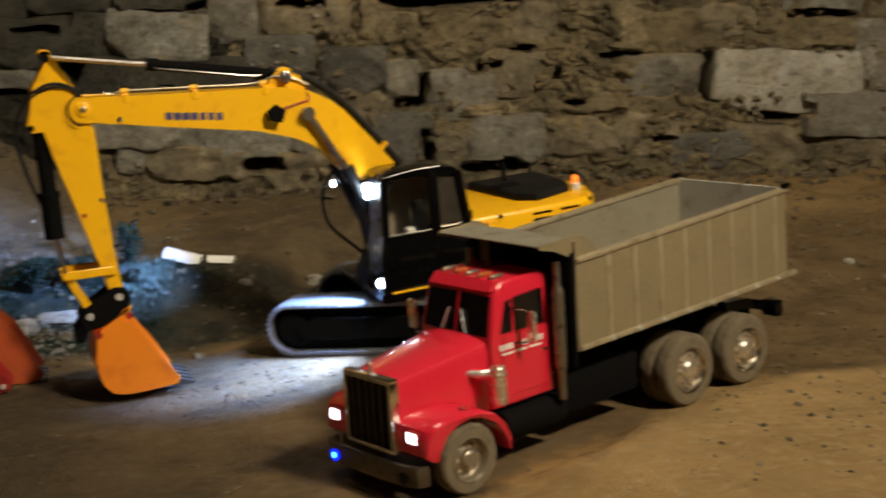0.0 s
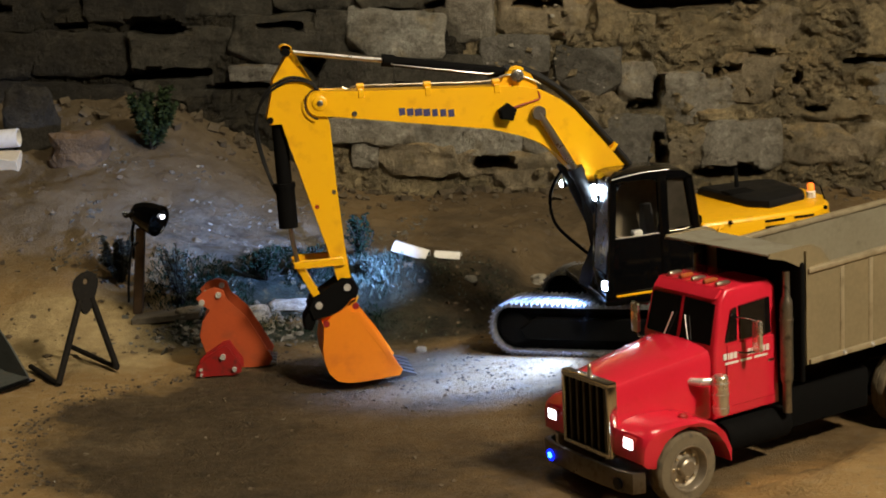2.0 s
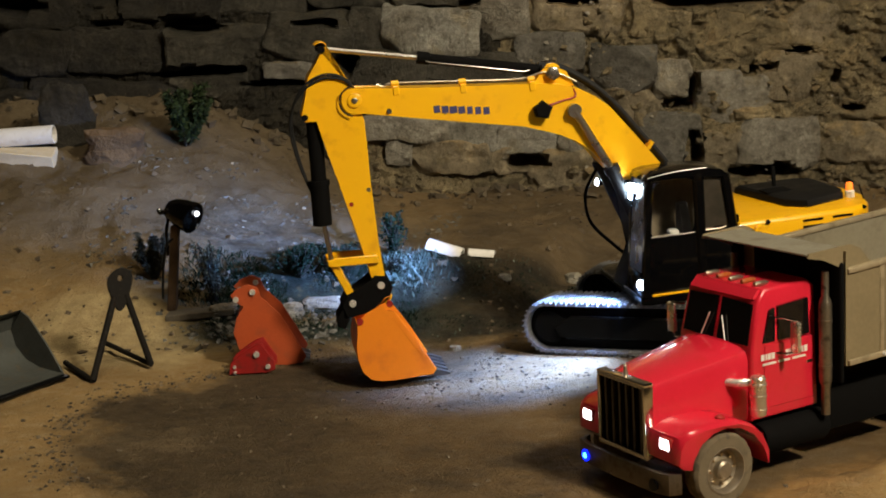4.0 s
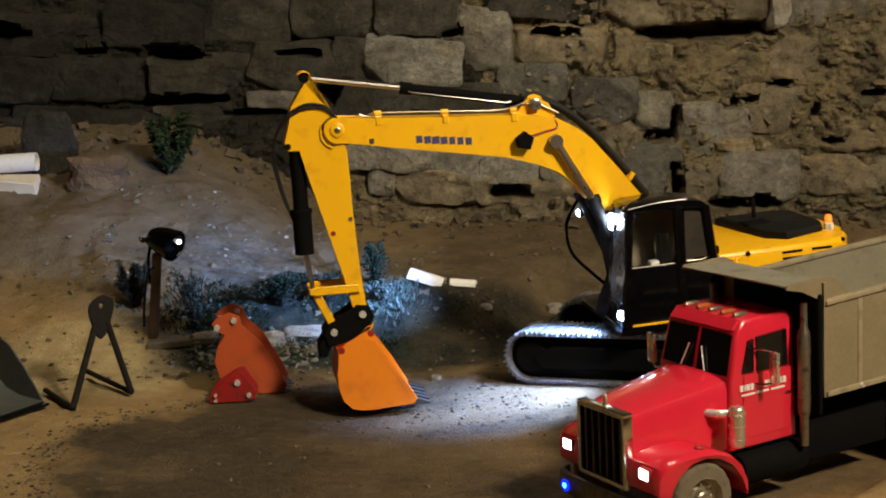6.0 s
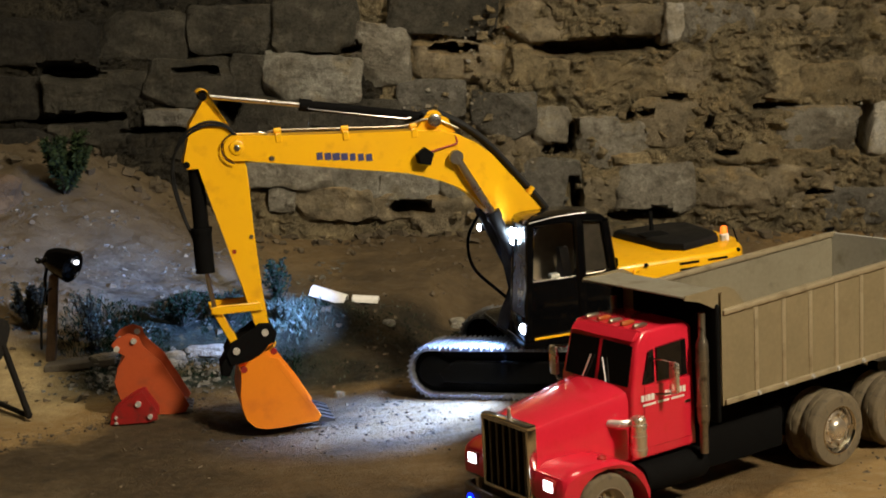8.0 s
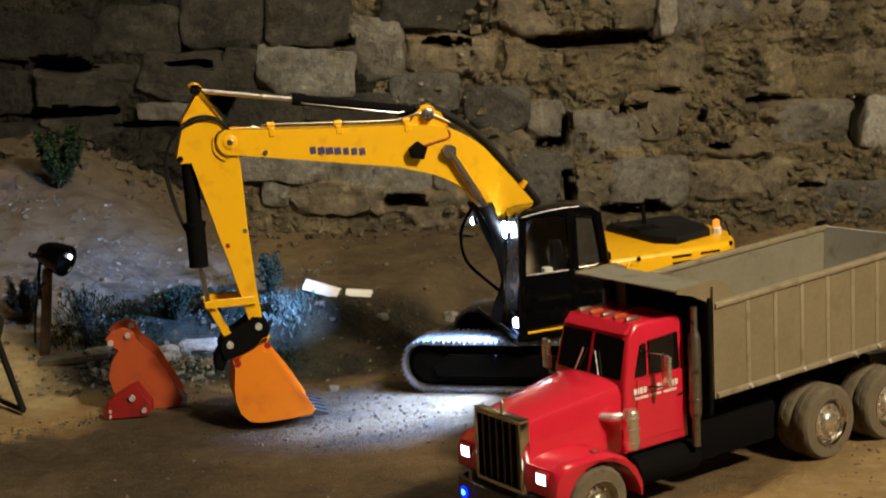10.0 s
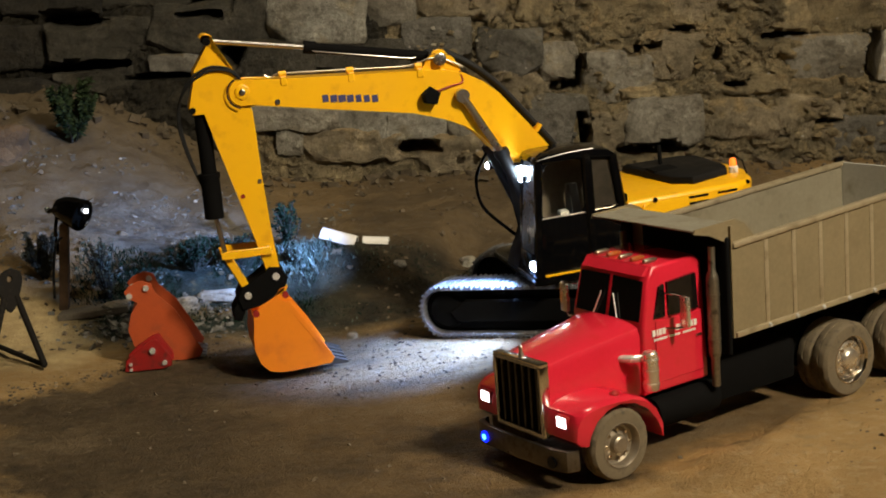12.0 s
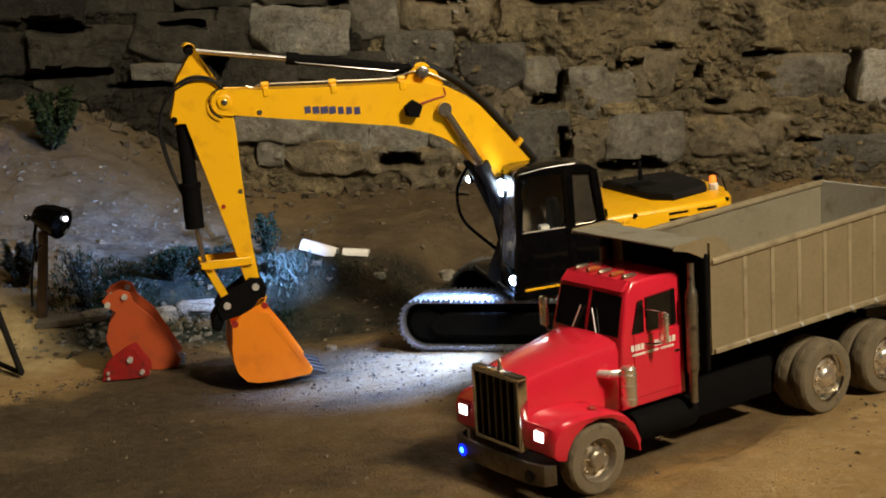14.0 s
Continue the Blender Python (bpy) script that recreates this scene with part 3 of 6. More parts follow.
hall_side("ceiling", -4.32, 4.32, -4.12, 3.72, 3.4, 3.5, "plain beige hall ceiling")

# ---------------------------------------------------------------- stone wall
WALL = thing("wall_north", pose(0, 0, 0), "rough dry wall of stacked quarry stones and soil", "wall", kind="structure")


def wall_y(z):
    return 3.2 + 0.15 * (z - 0.1)


CRACKS = []


def crack(x, z, w, h):
    """An open joint, too deep for light."""
    CRACKS.append((x, z, w * 0.5, h * 0.5))


crack(-0.857, 0.492, 0.130, 0.038)
crack(-0.543, 0.486, 0.100, 0.010)
crack(-0.836, 0.385, 0.208, 0.019)
crack(-0.660, 0.351, 0.140, 0.011)
crack(0.373, 0.489, 0.300, 0.034)
crack(0.030, 0.504, 0.104, 0.020)
crack(0.972, 0.270, 0.062, 0.108)
crack(-0.203, 0.510, 0.049, 0.013)
crack(-0.497, 0.388, 0.052, 0.051)
crack(0.290, 0.286, 0.012, 0.070)
crack(0.296, 0.157, 0.022, 0.090)
crack(0.257, 0.259, 0.066, 0.018)
crack(-0.090, 0.145, 0.084, 0.035)
crack(1.145, 0.170, 0.118, 0.032)
crack(0.763, 0.334, 0.100, 0.014)
crack(0.608, 0.300, 0.012, 0.036)
crack(0.531, 0.362, 0.054, 0.012)
crack(0.435, 0.326, 0.076, 0.014)
crack(0.445, 0.102, 0.148, 0.026)
crack(0.847, 0.133, 0.060, 0.010)
crack(0.647, 0.231, 0.040, 0.012)
crack(1.250, 0.396, 0.150, 0.018)
crack(-1.053, 0.509, 0.075, 0.012)
crack(-1.276, 0.560, 0.110, 0.040)
crack(-0.277, 0.304, 0.026, 0.051)


def crack_depth(x, z):
    d = 0.0
    for cx, cz, w, h in CRACKS:
        u = abs(x - cx) / (w + 0.002)
        v = abs(z - cz) / (h + 0.001)
        if u < 1.3 and v < 1.6:
            u += 0.25 * noise.noise(Vector((x * 40, z * 40, 2)))
            v += 0.35 * noise.noise(Vector((x * 40, z * 40, 6)))
            d = max(d, 0.13 * smooth(1.15, 0.85, (u ** 4 + v ** 2) ** 0.5))
    return d


def lump(x, z, scale, seed):
    """Rounded clods side by side, 0 in the seams and 1 on the crowns."""
    d = noise.voronoi(Vector((x * scale, z * scale * 1.25, seed)))[0]
    return max(0.0, min(1.0, (d[1] - d[0]) * 1.6))


def build_earth():
    nx, nz_ = 800, 240
    verts, faces = [], []
    for j in range(nz_ + 1):
        z = -0.05 + 1.45 * j / nz_
        for i in range(nx + 1):
            x = -2.5 + 5.0 * i / nx
            right = smooth(-0.1, 0.4, x)
            y = wall_y(z) + 0.018 - 0.020 * right + 0.030 * fractal(x, z, 1, 5, 5) + 0.010 * fractal(x, z, 4, 24, 4) + crack_depth(x, z)
            if -1.6 < x < 1.8 and z < 0.75:
                y -= (0.010 + 0.014 * right) * lump(x + 0.04 * fractal(x, z, 7, 14, 4), z + 0.03 * fractal(x, z, 3, 14, 4), 24, 3) + 0.009 * lump(x + 0.01 * fractal(x, z, 6, 40, 2), z + 0.01 * fractal(x, z, 2, 40, 2), 58, 8)
            verts.append((x, y, z))
    m = nx + 1
    for j in range(nz_):
        for i in range(nx):
            k = j * m + i
            faces.append((k, k + 1, k + 1 + m, k + m))
    me = bpy.data.meshes.new("earth_core")
    me.from_pydata(verts, [], faces)
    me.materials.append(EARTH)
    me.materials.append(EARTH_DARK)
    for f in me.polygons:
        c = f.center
        # the left part takes the darkened earth, as the light fades there
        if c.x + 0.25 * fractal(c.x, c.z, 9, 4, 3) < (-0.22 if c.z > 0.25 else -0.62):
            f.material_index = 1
    ob = new("earth_core", me)
    ob.parent = WALL
    tagged(ob, "rubble and soil packed between the stones")


build_earth()
stone_count = [0]


def wall_stone(x, z, w, h, tone, proud=0.0, tilt=3.6):
    """One quarry block: split faces, broken corners, a slightly bowed and pitted front."""
    stone_count[0] += 1
    k = stone_count[0]
    rng = random.Random(k * 7 + 3)
    bm = bmesh.new()
    bmesh.ops.create_cube(bm, size=2)
    bmesh.ops.subdivide_edges(bm, edges=bm.edges[:], cuts=13, use_grid_fill=True)
    d = min(0.16, max(0.08, h * 1.2))
    soft_rock = tone in ("tan", "brown")
    ex = 10 if soft_rock else 16
    cuts = []
    for c in range(9 if soft_rock else 7):
        n = Vector((rng.choice((-1, 1)) * rng.uniform(0.3, 1), rng.uniform(-1.3, -0.25), rng.choice((-1, 1)) * rng.uniform(0.2, 1))).normalized()
        cuts.append((n, (abs(n.x) + abs(n.y) + abs(n.z)) * rng.uniform(0.70, 0.94)))
    lean_x, lean_z = rng.uniform(-0.16, 0.16), rng.uniform(-0.20, 0.12)
    for v in bm.verts:
        q = v.co.copy()
        m = (abs(q.x) ** ex + abs(q.y) ** ex + abs(q.z) ** ex) ** (1 / ex)
        q /= max(1.0, m)
        for n, o in cuts:
            over = q.dot(n) - o
            if over > 0:
                q -= n * over
        p = Vector((q.x * w * 0.55, q.y * d * 0.5, q.z * h * 0.55))
        p.y += lean_x * p.x + lean_z * p.z
        at = Vector((x + p.x, p.y + k * 0.37, z + p.z))
        g = 1.7 if soft_rock else 1.0
        p += g * (0.0085 * noise.noise_vector(at * 13) + 0.0040 * noise.noise_vector(at * 36) + 0.0016 * noise.noise_vector(at * 95))
        if q.y < 0:
            p.y += 0.004 * g * abs(noise.noise(at * 22))
        v.co = p
        if tone != "white":
            v.co.y += crack_depth(x + v.co.x, z + v.co.z)
    ob = part("stone", bm, STONE[tone], WALL)
    ob.location = (x, wall_y(z) + d * 0.5 - (0.016 if soft_rock else 0.024) - proud + rng.uniform(-0.010, 0.010), z)
    ob.rotation_euler = (rng.uniform(-0.08, 0.08), radians(tilt) + rng.uniform(-0.05, 0.05), rng.uniform(-0.12, 0.12))
    return ob

wall_stone(-0.295, 0.453, 0.209, 0.101, "pale")
wall_stone(-0.134, 0.492, 0.123, 0.134, "grey")
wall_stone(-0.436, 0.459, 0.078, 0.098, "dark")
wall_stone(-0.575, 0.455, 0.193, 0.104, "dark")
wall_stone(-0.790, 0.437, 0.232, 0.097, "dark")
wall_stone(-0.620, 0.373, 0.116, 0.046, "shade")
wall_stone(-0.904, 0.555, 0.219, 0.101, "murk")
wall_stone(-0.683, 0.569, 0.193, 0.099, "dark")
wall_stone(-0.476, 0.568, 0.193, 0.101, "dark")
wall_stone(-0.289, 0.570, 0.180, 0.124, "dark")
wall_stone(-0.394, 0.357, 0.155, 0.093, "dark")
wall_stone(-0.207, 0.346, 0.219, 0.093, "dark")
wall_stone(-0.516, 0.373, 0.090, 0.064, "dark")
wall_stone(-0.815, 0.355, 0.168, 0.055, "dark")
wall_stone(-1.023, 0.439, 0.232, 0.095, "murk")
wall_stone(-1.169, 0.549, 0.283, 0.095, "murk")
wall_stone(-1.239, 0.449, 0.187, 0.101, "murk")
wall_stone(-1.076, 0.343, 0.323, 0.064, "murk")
wall_stone(-0.362, 0.231, 0.184, 0.053, "grey")
wall_stone(-0.208, 0.211, 0.132, 0.064, "pale")
wall_stone(-0.079, 0.190, 0.132, 0.079, "pale")
wall_stone(-0.382, 0.178, 0.061, 0.054, "grey")
wall_stone(-0.263, 0.162, 0.178, 0.066, "brown")
wall_stone(-0.002, 0.118, 0.177, 0.087, "brown")
wall_stone(0.038, 0.184, 0.101, 0.055, "grey")
wall_stone(-0.131, 0.144, 0.085, 0.061, "brown")
wall_stone(-0.023, 0.379, 0.142, 0.089, "shade")
wall_stone(0.042, 0.470, 0.190, 0.090, "brown")
wall_stone(0.140, 0.341, 0.136, 0.104, "shade")
wall_stone(0.158, 0.250, 0.130, 0.079, "brown")
wall_stone(0.248, 0.304, 0.084, 0.095, "grey", 0.008)
wall_stone(0.383, 0.269, 0.174, 0.105, "grey")
wall_stone(0.527, 0.308, 0.156, 0.107, "brown", 0.006)
wall_stone(0.690, 0.293, 0.166, 0.087, "brown")
wall_stone(0.855, 0.275, 0.171, 0.102, "grey")
wall_stone(0.474, 0.155, 0.162, 0.113, "grey", 0.012)
wall_stone(0.349, 0.146, 0.099, 0.100, "brown")
wall_stone(0.233, 0.166, 0.135, 0.141, "shade", 0.006)
wall_stone(0.640, 0.157, 0.181, 0.097, "brown")
wall_stone(0.801, 0.140, 0.156, 0.102, "brown")
wall_stone(0.955, 0.095, 0.182, 0.085, "shade")
wall_stone(0.228, 0.449, 0.129, 0.076, "tan")
wall_stone(0.397, 0.406, 0.214, 0.089, "tan")
wall_stone(0.559, 0.405, 0.110, 0.096, "brown")
wall_stone(0.721, 0.396, 0.214, 0.119, "tan")
wall_stone(0.911, 0.369, 0.168, 0.099, "tan")
wall_stone(0.243, 0.550, 0.175, 0.077, "brown")
wall_stone(0.421, 0.540, 0.181, 0.079, "brown")
wall_stone(0.532, 0.530, 0.041, 0.082, "white", 0.012)
wall_stone(0.630, 0.523, 0.164, 0.092, "grey")
wall_stone(0.806, 0.522, 0.187, 0.077, "brown")
wall_stone(0.990, 0.500, 0.180, 0.090, "brown")
wall_stone(0.007, 0.580, 0.234, 0.089, "dark")
wall_stone(1.162, 0.245, 0.332, 0.131, "white", 0.016)
wall_stone(1.387, 0.286, 0.123, 0.153, "grey")
wall_stone(1.293, 0.157, 0.209, 0.094, "grey", 0.012)
wall_stone(1.252, 0.425, 0.173, 0.052, "pale")
wall_stone(1.054, 0.100, 0.261, 0.090, "brown")
wall_stone(1.040, 0.391, 0.164, 0.070, "brown")
wall_stone(1.273, 0.060, 0.236, 0.075, "brown")
wall_stone(1.202, 0.349, 0.248, 0.070, "tan")
wall_stone(1.444, 0.434, 0.220, 0.111, "brown")
wall_stone(0.470, 0.222, 0.160, 0.040, "tan")
wall_stone(0.660, 0.226, 0.190, 0.044, "tan")
wall_stone(0.840, 0.205, 0.170, 0.046, "tan")
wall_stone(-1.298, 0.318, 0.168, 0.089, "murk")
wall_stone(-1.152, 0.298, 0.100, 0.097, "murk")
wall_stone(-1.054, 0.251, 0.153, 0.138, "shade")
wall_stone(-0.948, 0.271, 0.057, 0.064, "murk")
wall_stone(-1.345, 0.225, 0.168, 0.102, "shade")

# ---------------------------------------------------------------- dump truck
TRUCK = thing("dump_truck", pose(0.1013, 1.5175, 0, 0, 0, -145.09), "red model dump truck with dusty aluminium bed, headlights on", "truck")


def wheel(name, x, y, r, width, side, rim_mt, parent):
    """A tyre with tread blocks, a dished rim, a hub and nuts; side is +1 for the truck's left."""
    bm = bmesh.new()
    w = width / 2
    seg = 72
    rings = []
    for rr, aa in ((0.60, -1.0), (0.78, -1.04), (0.92, -0.96), (0.985, -0.72), (1.0, -0.60), (1.0, -0.08), (0.97, -0.05), (0.97, 0.05), (1.0, 0.08), (1.0, 0.60), (0.985, 0.72), (0.92, 0.96), (0.78, 1.04), (0.60, 1.0), (0.58, 0.0)):
        ring = []
        for i in range(seg):
            cut = 0.022 if rr > 0.98 and i % 4 == (0 if aa < 0 else 2) else 0.0
            a = 2 * math.pi * i / seg
            ring.append((r * (rr - cut) * math.cos(a), w * aa, r * (rr - cut) * math.sin(a)))
        rings.append(ring)
    loft(bm, rings, cap=False)
    tyre = part(name, bm, TYRE, parent, "dusty black rubber tyre")
    tyre.location = (x, y, r)
    bm = bmesh.new()
    s = side
    lathe(bm, [(r * 0.60, s * w * 0.95), (r * 0.64, s * w * 1.06), (r * 0.61, s * w * 1.08), (r * 0.58, s * w * 0.95), (r * 0.54, s * w * 0.25), (r * 0.47, s * w * 0.10), (r * 0.34, s * w * 0.22), (r * 0.31, s * w * 0.30), (r * 0.27, s * w * 0.32), (r * 0.25, s * w * 0.85), (r * 0.20, s * w * 1.0), (r * 0.004, s * w * 1.04)], 32, cap=False)
    rim = part("rim", bm, rim_mt, tyre, "dusty metal wheel rim")
    if rim_mt == CHROME:
        bm = bmesh.new()
        lathe(bm, [(r * 0.50, s * w * 0.30), (r * 0.49, s * w * 0.62), (r * 0.44, s * w * 0.72), (r * 0.40, s * w * 0.66), (r * 0.32, s * w * 0.70), (r * 0.28, s * w * 1.0), (r * 0.22, s * w * 1.16), (r * 0.12, s * w * 1.24), (r * 0.01, s * w * 1.26)], 32)
        part("hub_cap", bm, POLISHED, tyre, "bright chrome hub cap")
    for i in range(8):
        a = 2 * math.pi * i / 8
        bm = bmesh.new()
        out = 0.42 if rim_mt == CHROME else 0.0
        rod(bm, (r * 0.4 * math.cos(a), s * w * (0.12 + out), r * 0.4 * math.sin(a)), (r * 0.4 * math.cos(a), s * w * (0.48 + out), r * 0.4 * math.sin(a)), r * 0.055, r * 0.045, 6)
        part("nut", bm, CHROME, tyre)
    return tyre


def build_truck():
    T = TRUCK
    for s in (1, -1):
        wheel("wheel", 0.0, s * 0.081, 0.0405, 0.023, s, RIM, T)
        for x in (-0.382, -0.498):
            wheel("wheel", x, s * 0.075, 0.047, 0.026, s, CHROME, T)
            wheel("wheel", x, s * 0.0515, 0.047, 0.026, s, RIM, T)
    bm = bmesh.new()
    for s in (1, -1):
        box(bm, -0.575, 0.045, s * 0.032 - 0.004, s * 0.032 + 0.004, 0.052, 0.082, 0.001)
    for x in (-0.56, -0.44, -0.3, -0.2, 0.03):
        box(bm, x - 0.004, x + 0.004, -0.028, 0.028, 0.058, 0.078)
    part("chassis", bm, MATT_BLACK, T, "black steel ladder chassis")
    for x, r in ((0, 0.006), (-0.382, 0.008), (-0.498, 0.008)):
        bm = bmesh.new()
        rod(bm, (x, -0.07, 0.042), (x, 0.07, 0.042), r)
        if r > 0.006:
            lathe(bm, [(0.004, -0.022), (0.018, -0.014), (0.02, 0), (0.018, 0.014), (0.004, 0.022)], 16, "y", (x, 0, 0.042))
        part("axle", bm, BLACK, T)
    # bumper with turned-back ends
    bm = bmesh.new()
    prism(bm, [(0.052, -0.083), (0.066, -0.079), (0.072, -0.060), (0.073, 0), (0.072, 0.060), (0.066, 0.079), (0.052, 0.083), (0.050, 0.080), (0.062, 0.075), (0.068, 0.058), (0.069, 0), (0.068, -0.058), (0.062, -0.075), (0.050, -0.080)], 0.023, 0.047, 0.0012, 2, plane="xy")
    bumper = part("bumper", bm, BUMPER, T, "dull chrome front bumper")
    for s in (1, -1):
        bm = bmesh.new()
        lathe(bm, [(0.0066, 0.0685), (0.0070, 0.0728), (0.0062, 0.0734), (0.001, 0.0736)], 16, "x", (0, s * 0.060, 0.0325))
        fog = part("fog_lamp", bm, BLUE_GLOW if s < 0 else BLACK, bumper, "glowing blue lamp" if s < 0 else "dark round lamp")
        if s < 0:
            bm = bmesh.new()
            lathe(bm, [(0.0036, 0.0731), (0.0032, 0.0738), (0.0004, 0.0741)], 14, "x", (0, s * 0.060, 0.0325))
            part("diode", bm, BLUE_CORE, fog, "pale blue diode")
    # grille
    bm = bmesh.new()
    for y0, y1, z0, z1 in ((-0.042, -0.037, 0.055, 0.134), (0.037, 0.042, 0.055, 0.134), (-0.042, 0.042, 0.130, 0.137), (-0.042, 0.042, 0.052, 0.058)):
        box(bm, 0.054, 0.0665, y0, y1, z0, z1, 0.0015)
    shell = part("grille", bm, CHROME, T, "chrome grille surround")
    bm = bmesh.new()
    box(bm, 0.0570, 0.0592, -0.0375, 0.0375, 0.0565, 0.1315)
    part("backing", bm, MATT_BLACK, shell)
    for i in range(6):
        bm = bmesh.new()
        y = -0.0305 + 0.0122 * i
        box(bm, 0.0592, 0.0635, y - 0.0014, y + 0.0014, 0.057, 0.131, 0.0005, 1)
        part("grille_bar", bm, GRILLE_BAR, shell)
    bm = bmesh.new()
    lathe(bm, [(0.0035, 0.136), (0.003, 0.139), (0.0018, 0.143), (0.0024, 0.147), (0.0005, 0.150)], 12, "z", (0.058, 0, 0))
    part("ornament", bm, STACK, T, "small chrome hood ornament")
    # hood
    bm = bmesh.new()

    def hood_ring(x, w, zt, zb, r):
        pts = [(w, zb), (w, zt - r), (w - r * 0.3, zt - r * 0.3), (w - r, zt), (0.3 * w, zt + 0.003), (-0.3 * w, zt + 0.003), (-w + r, zt), (-w + r * 0.3, zt - r * 0.3), (-w, zt - r), (-w, zb)]
        return [(x, y, z) for y, z in pts]
    loft(bm, [hood_ring(0.058, 0.0405, 0.1325, 0.058, 0.009), hood_ring(0.025, 0.0435, 0.1395, 0.058, 0.011), hood_ring(-0.03, 0.0495, 0.1475, 0.07, 0.012), hood_ring(-0.072, 0.055, 0.154, 0.075, 0.013)])
    part("hood", bm, RED, T, "glossy red hood")
    # fenders
    for s in (1, -1):
        bm = bmesh.new()
        outer = [(-0.0635, 0.036), (-0.0615, 0.052), (-0.052, 0.072), (-0.036, 0.086), (-0.016, 0.0935), (0.006, 0.0955), (0.028, 0.0955), (0.045, 0.0925), (0.056, 0.086), (0.0600, 0.076), (0.0605, 0.058), (0.054, 0.052)]
        inner = [(0.0470, 0.052), (0.0445, 0.062), (0.034, 0.0765), (0.018, 0.0855), (0.0, 0.0880), (-0.020, 0.0840), (-0.038, 0.0735), (-0.051, 0.0575), (-0.0565, 0.046), (-0.0585, 0.036)]
        out_y = [0.093, 0.0955, 0.0965, 0.0965, 0.0965, 0.0965, 0.0955, 0.094, 0.092, 0.090, 0.088, 0.087]
        n_o = len(outer)
        faces = []
        ro = [[bm.verts.new((x, s * yy, z)) for (x, z), yy in zip(outer, row)] for row in ([0.040] * n_o, [y - 0.012 for y in out_y])]
        r2 = [bm.verts.new((x * 0.985, s * (y - 0.003), 0.0405 + (z - 0.0405) * 0.975)) for (x, z), y in zip(outer, out_y)]
        r3 = [bm.verts.new((x * 0.955, s * y, 0.0405 + (z - 0.0405) * 0.93)) for (x, z), y in zip(outer, out_y)]
        chain = [ro[0], ro[1], r2, r3]
        for ra, rb in zip(chain, chain[1:]):
            for i in range(n_o - 1):
                bm.faces.new((ra[i], ra[i + 1], rb[i + 1], rb[i]))
        ri = [[bm.verts.new((x, s * y, z)) for x, z in inner[::-1]] for y in (0.0945, 0.040)]
        for i in range(len(inner) - 1):
            bm.faces.new((ri[0][i], ri[0][i + 1], ri[1][i + 1], ri[1][i]))
        # close the side between the outer roll and the wheel arch
        idx = [round(k * (len(inner) - 1) / (n_o - 1)) for k in range(n_o)]
        for i in range(n_o - 1):
            q = [r3[i], r3[i + 1], ri[0][idx[i + 1]], ri[0][idx[i]]]
            q = list(dict.fromkeys(q))
            bm.faces.new(q)
            q = list(dict.fromkeys([ro[0][i + 1], ro[0][i], ri[1][idx[i]], ri[1][idx[i + 1]]]))
            bm.faces.new(q)
        for e in (0, -1):
            bm.faces.new([ro[0][e], ro[1][e], r2[e], r3[e], ri[0][e], ri[1][e]])
        fender = part("fender", bm, RED, T, "red front fender with rounded arch")
        bm = bmesh.new()
        box(bm, 0.056, 0.0620, s * 0.068 - 0.0092, s * 0.068 + 0.0092, 0.0690, 0.0840, 0.002)
        hl = part("headlight", bm, DARK_RED, fender, "square headlight, lit")
        hl.name = "headlight"
        bm = bmesh.new()
        box(bm, 0.0614, 0.0628, s * 0.068 - 0.0074, s * 0.068 + 0.0074, 0.0708, 0.0824, 0.0012, 2)
        part("headlight_lens", bm, HEAD_GLOW, fender, "bright white headlight lens")
        bm = bmesh.new()
        lathe(bm, [(0.006, 0.0), (0.0055, 0.004), (0.003, 0.006), (0.0005, 0.0065)], 14, "z", (-0.004, s * 0.080, 0.0925))
        part("marker_lamp", bm, DARK_RED, fender, "small dark lamp on the fender")
    # cab
    bm = bmesh.new()
    prof = [(-0.066, 0.072), (-0.068, 0.153), (-0.080, 0.203), (-0.090, 0.2165), (-0.155, 0.2185), (-0.165, 0.211), (-0.166, 0.072)]
    prism(bm, prof, -0.061, 0.061, 0.004, 3)
    for v in bm.verts:
        if v.co.z > 0.15:
            v.co.y *= 1 - 0.07 * (v.co.z - 0.15) / 0.065
    cab = part("cab", bm, RED, T, "glossy red driver's cab")
    # windscreen halves in the slanted front
    for s in (1, -1):
        bm = bmesh.new()
        loft(bm, [[(-0.0676 - 0.0004 * k, s * 0.003, 0.1555), (-0.0676 - 0.0004 * k, s * 0.0535, 0.1565), (-0.0778 - 0.0004 * k, s * 0.0515, 0.2005), (-0.0781 - 0.0004 * k, s * 0.003, 0.2020)] for k in (0, 4)])
        part("windscreen", bm, WINDSCREEN, cab, "dark half of the split windscreen")
        bm = bmesh.new()
        rod(bm, (-0.0655, s * 0.020, 0.157), (-0.0705, s * 0.010, 0.183), 0.0009, seg=6)
        part("wiper", bm, BRIGHT_BOLT, cab)
        # side door, its window and the quarter light
        bm = bmesh.new()
        prism(bm, [(-0.084, 0.084), (-0.086, 0.155), (-0.158, 0.155), (-0.158, 0.084)], s * 0.0605, s * 0.0618, 0.0005, 1)
        door = part("door", bm, RED, cab, "red cab door with white lettering")
        bm = bmesh.new()
        prism(bm, [(-0.106, 0.158), (-0.106, 0.196), (-0.150, 0.199), (-0.152, 0.158)], s * 0.0570, s * 0.0615)
        part("side_window", bm, WINDSCREEN, cab, "dark side window")
        bm = bmesh.new()
        prism(bm, [(-0.083, 0.158), (-0.094, 0.193), (-0.101, 0.195), (-0.101, 0.158)], s * 0.0570, s * 0.0615)
        part("quarter_window", bm, WINDSCREEN, cab, "dark triangular quarter window")
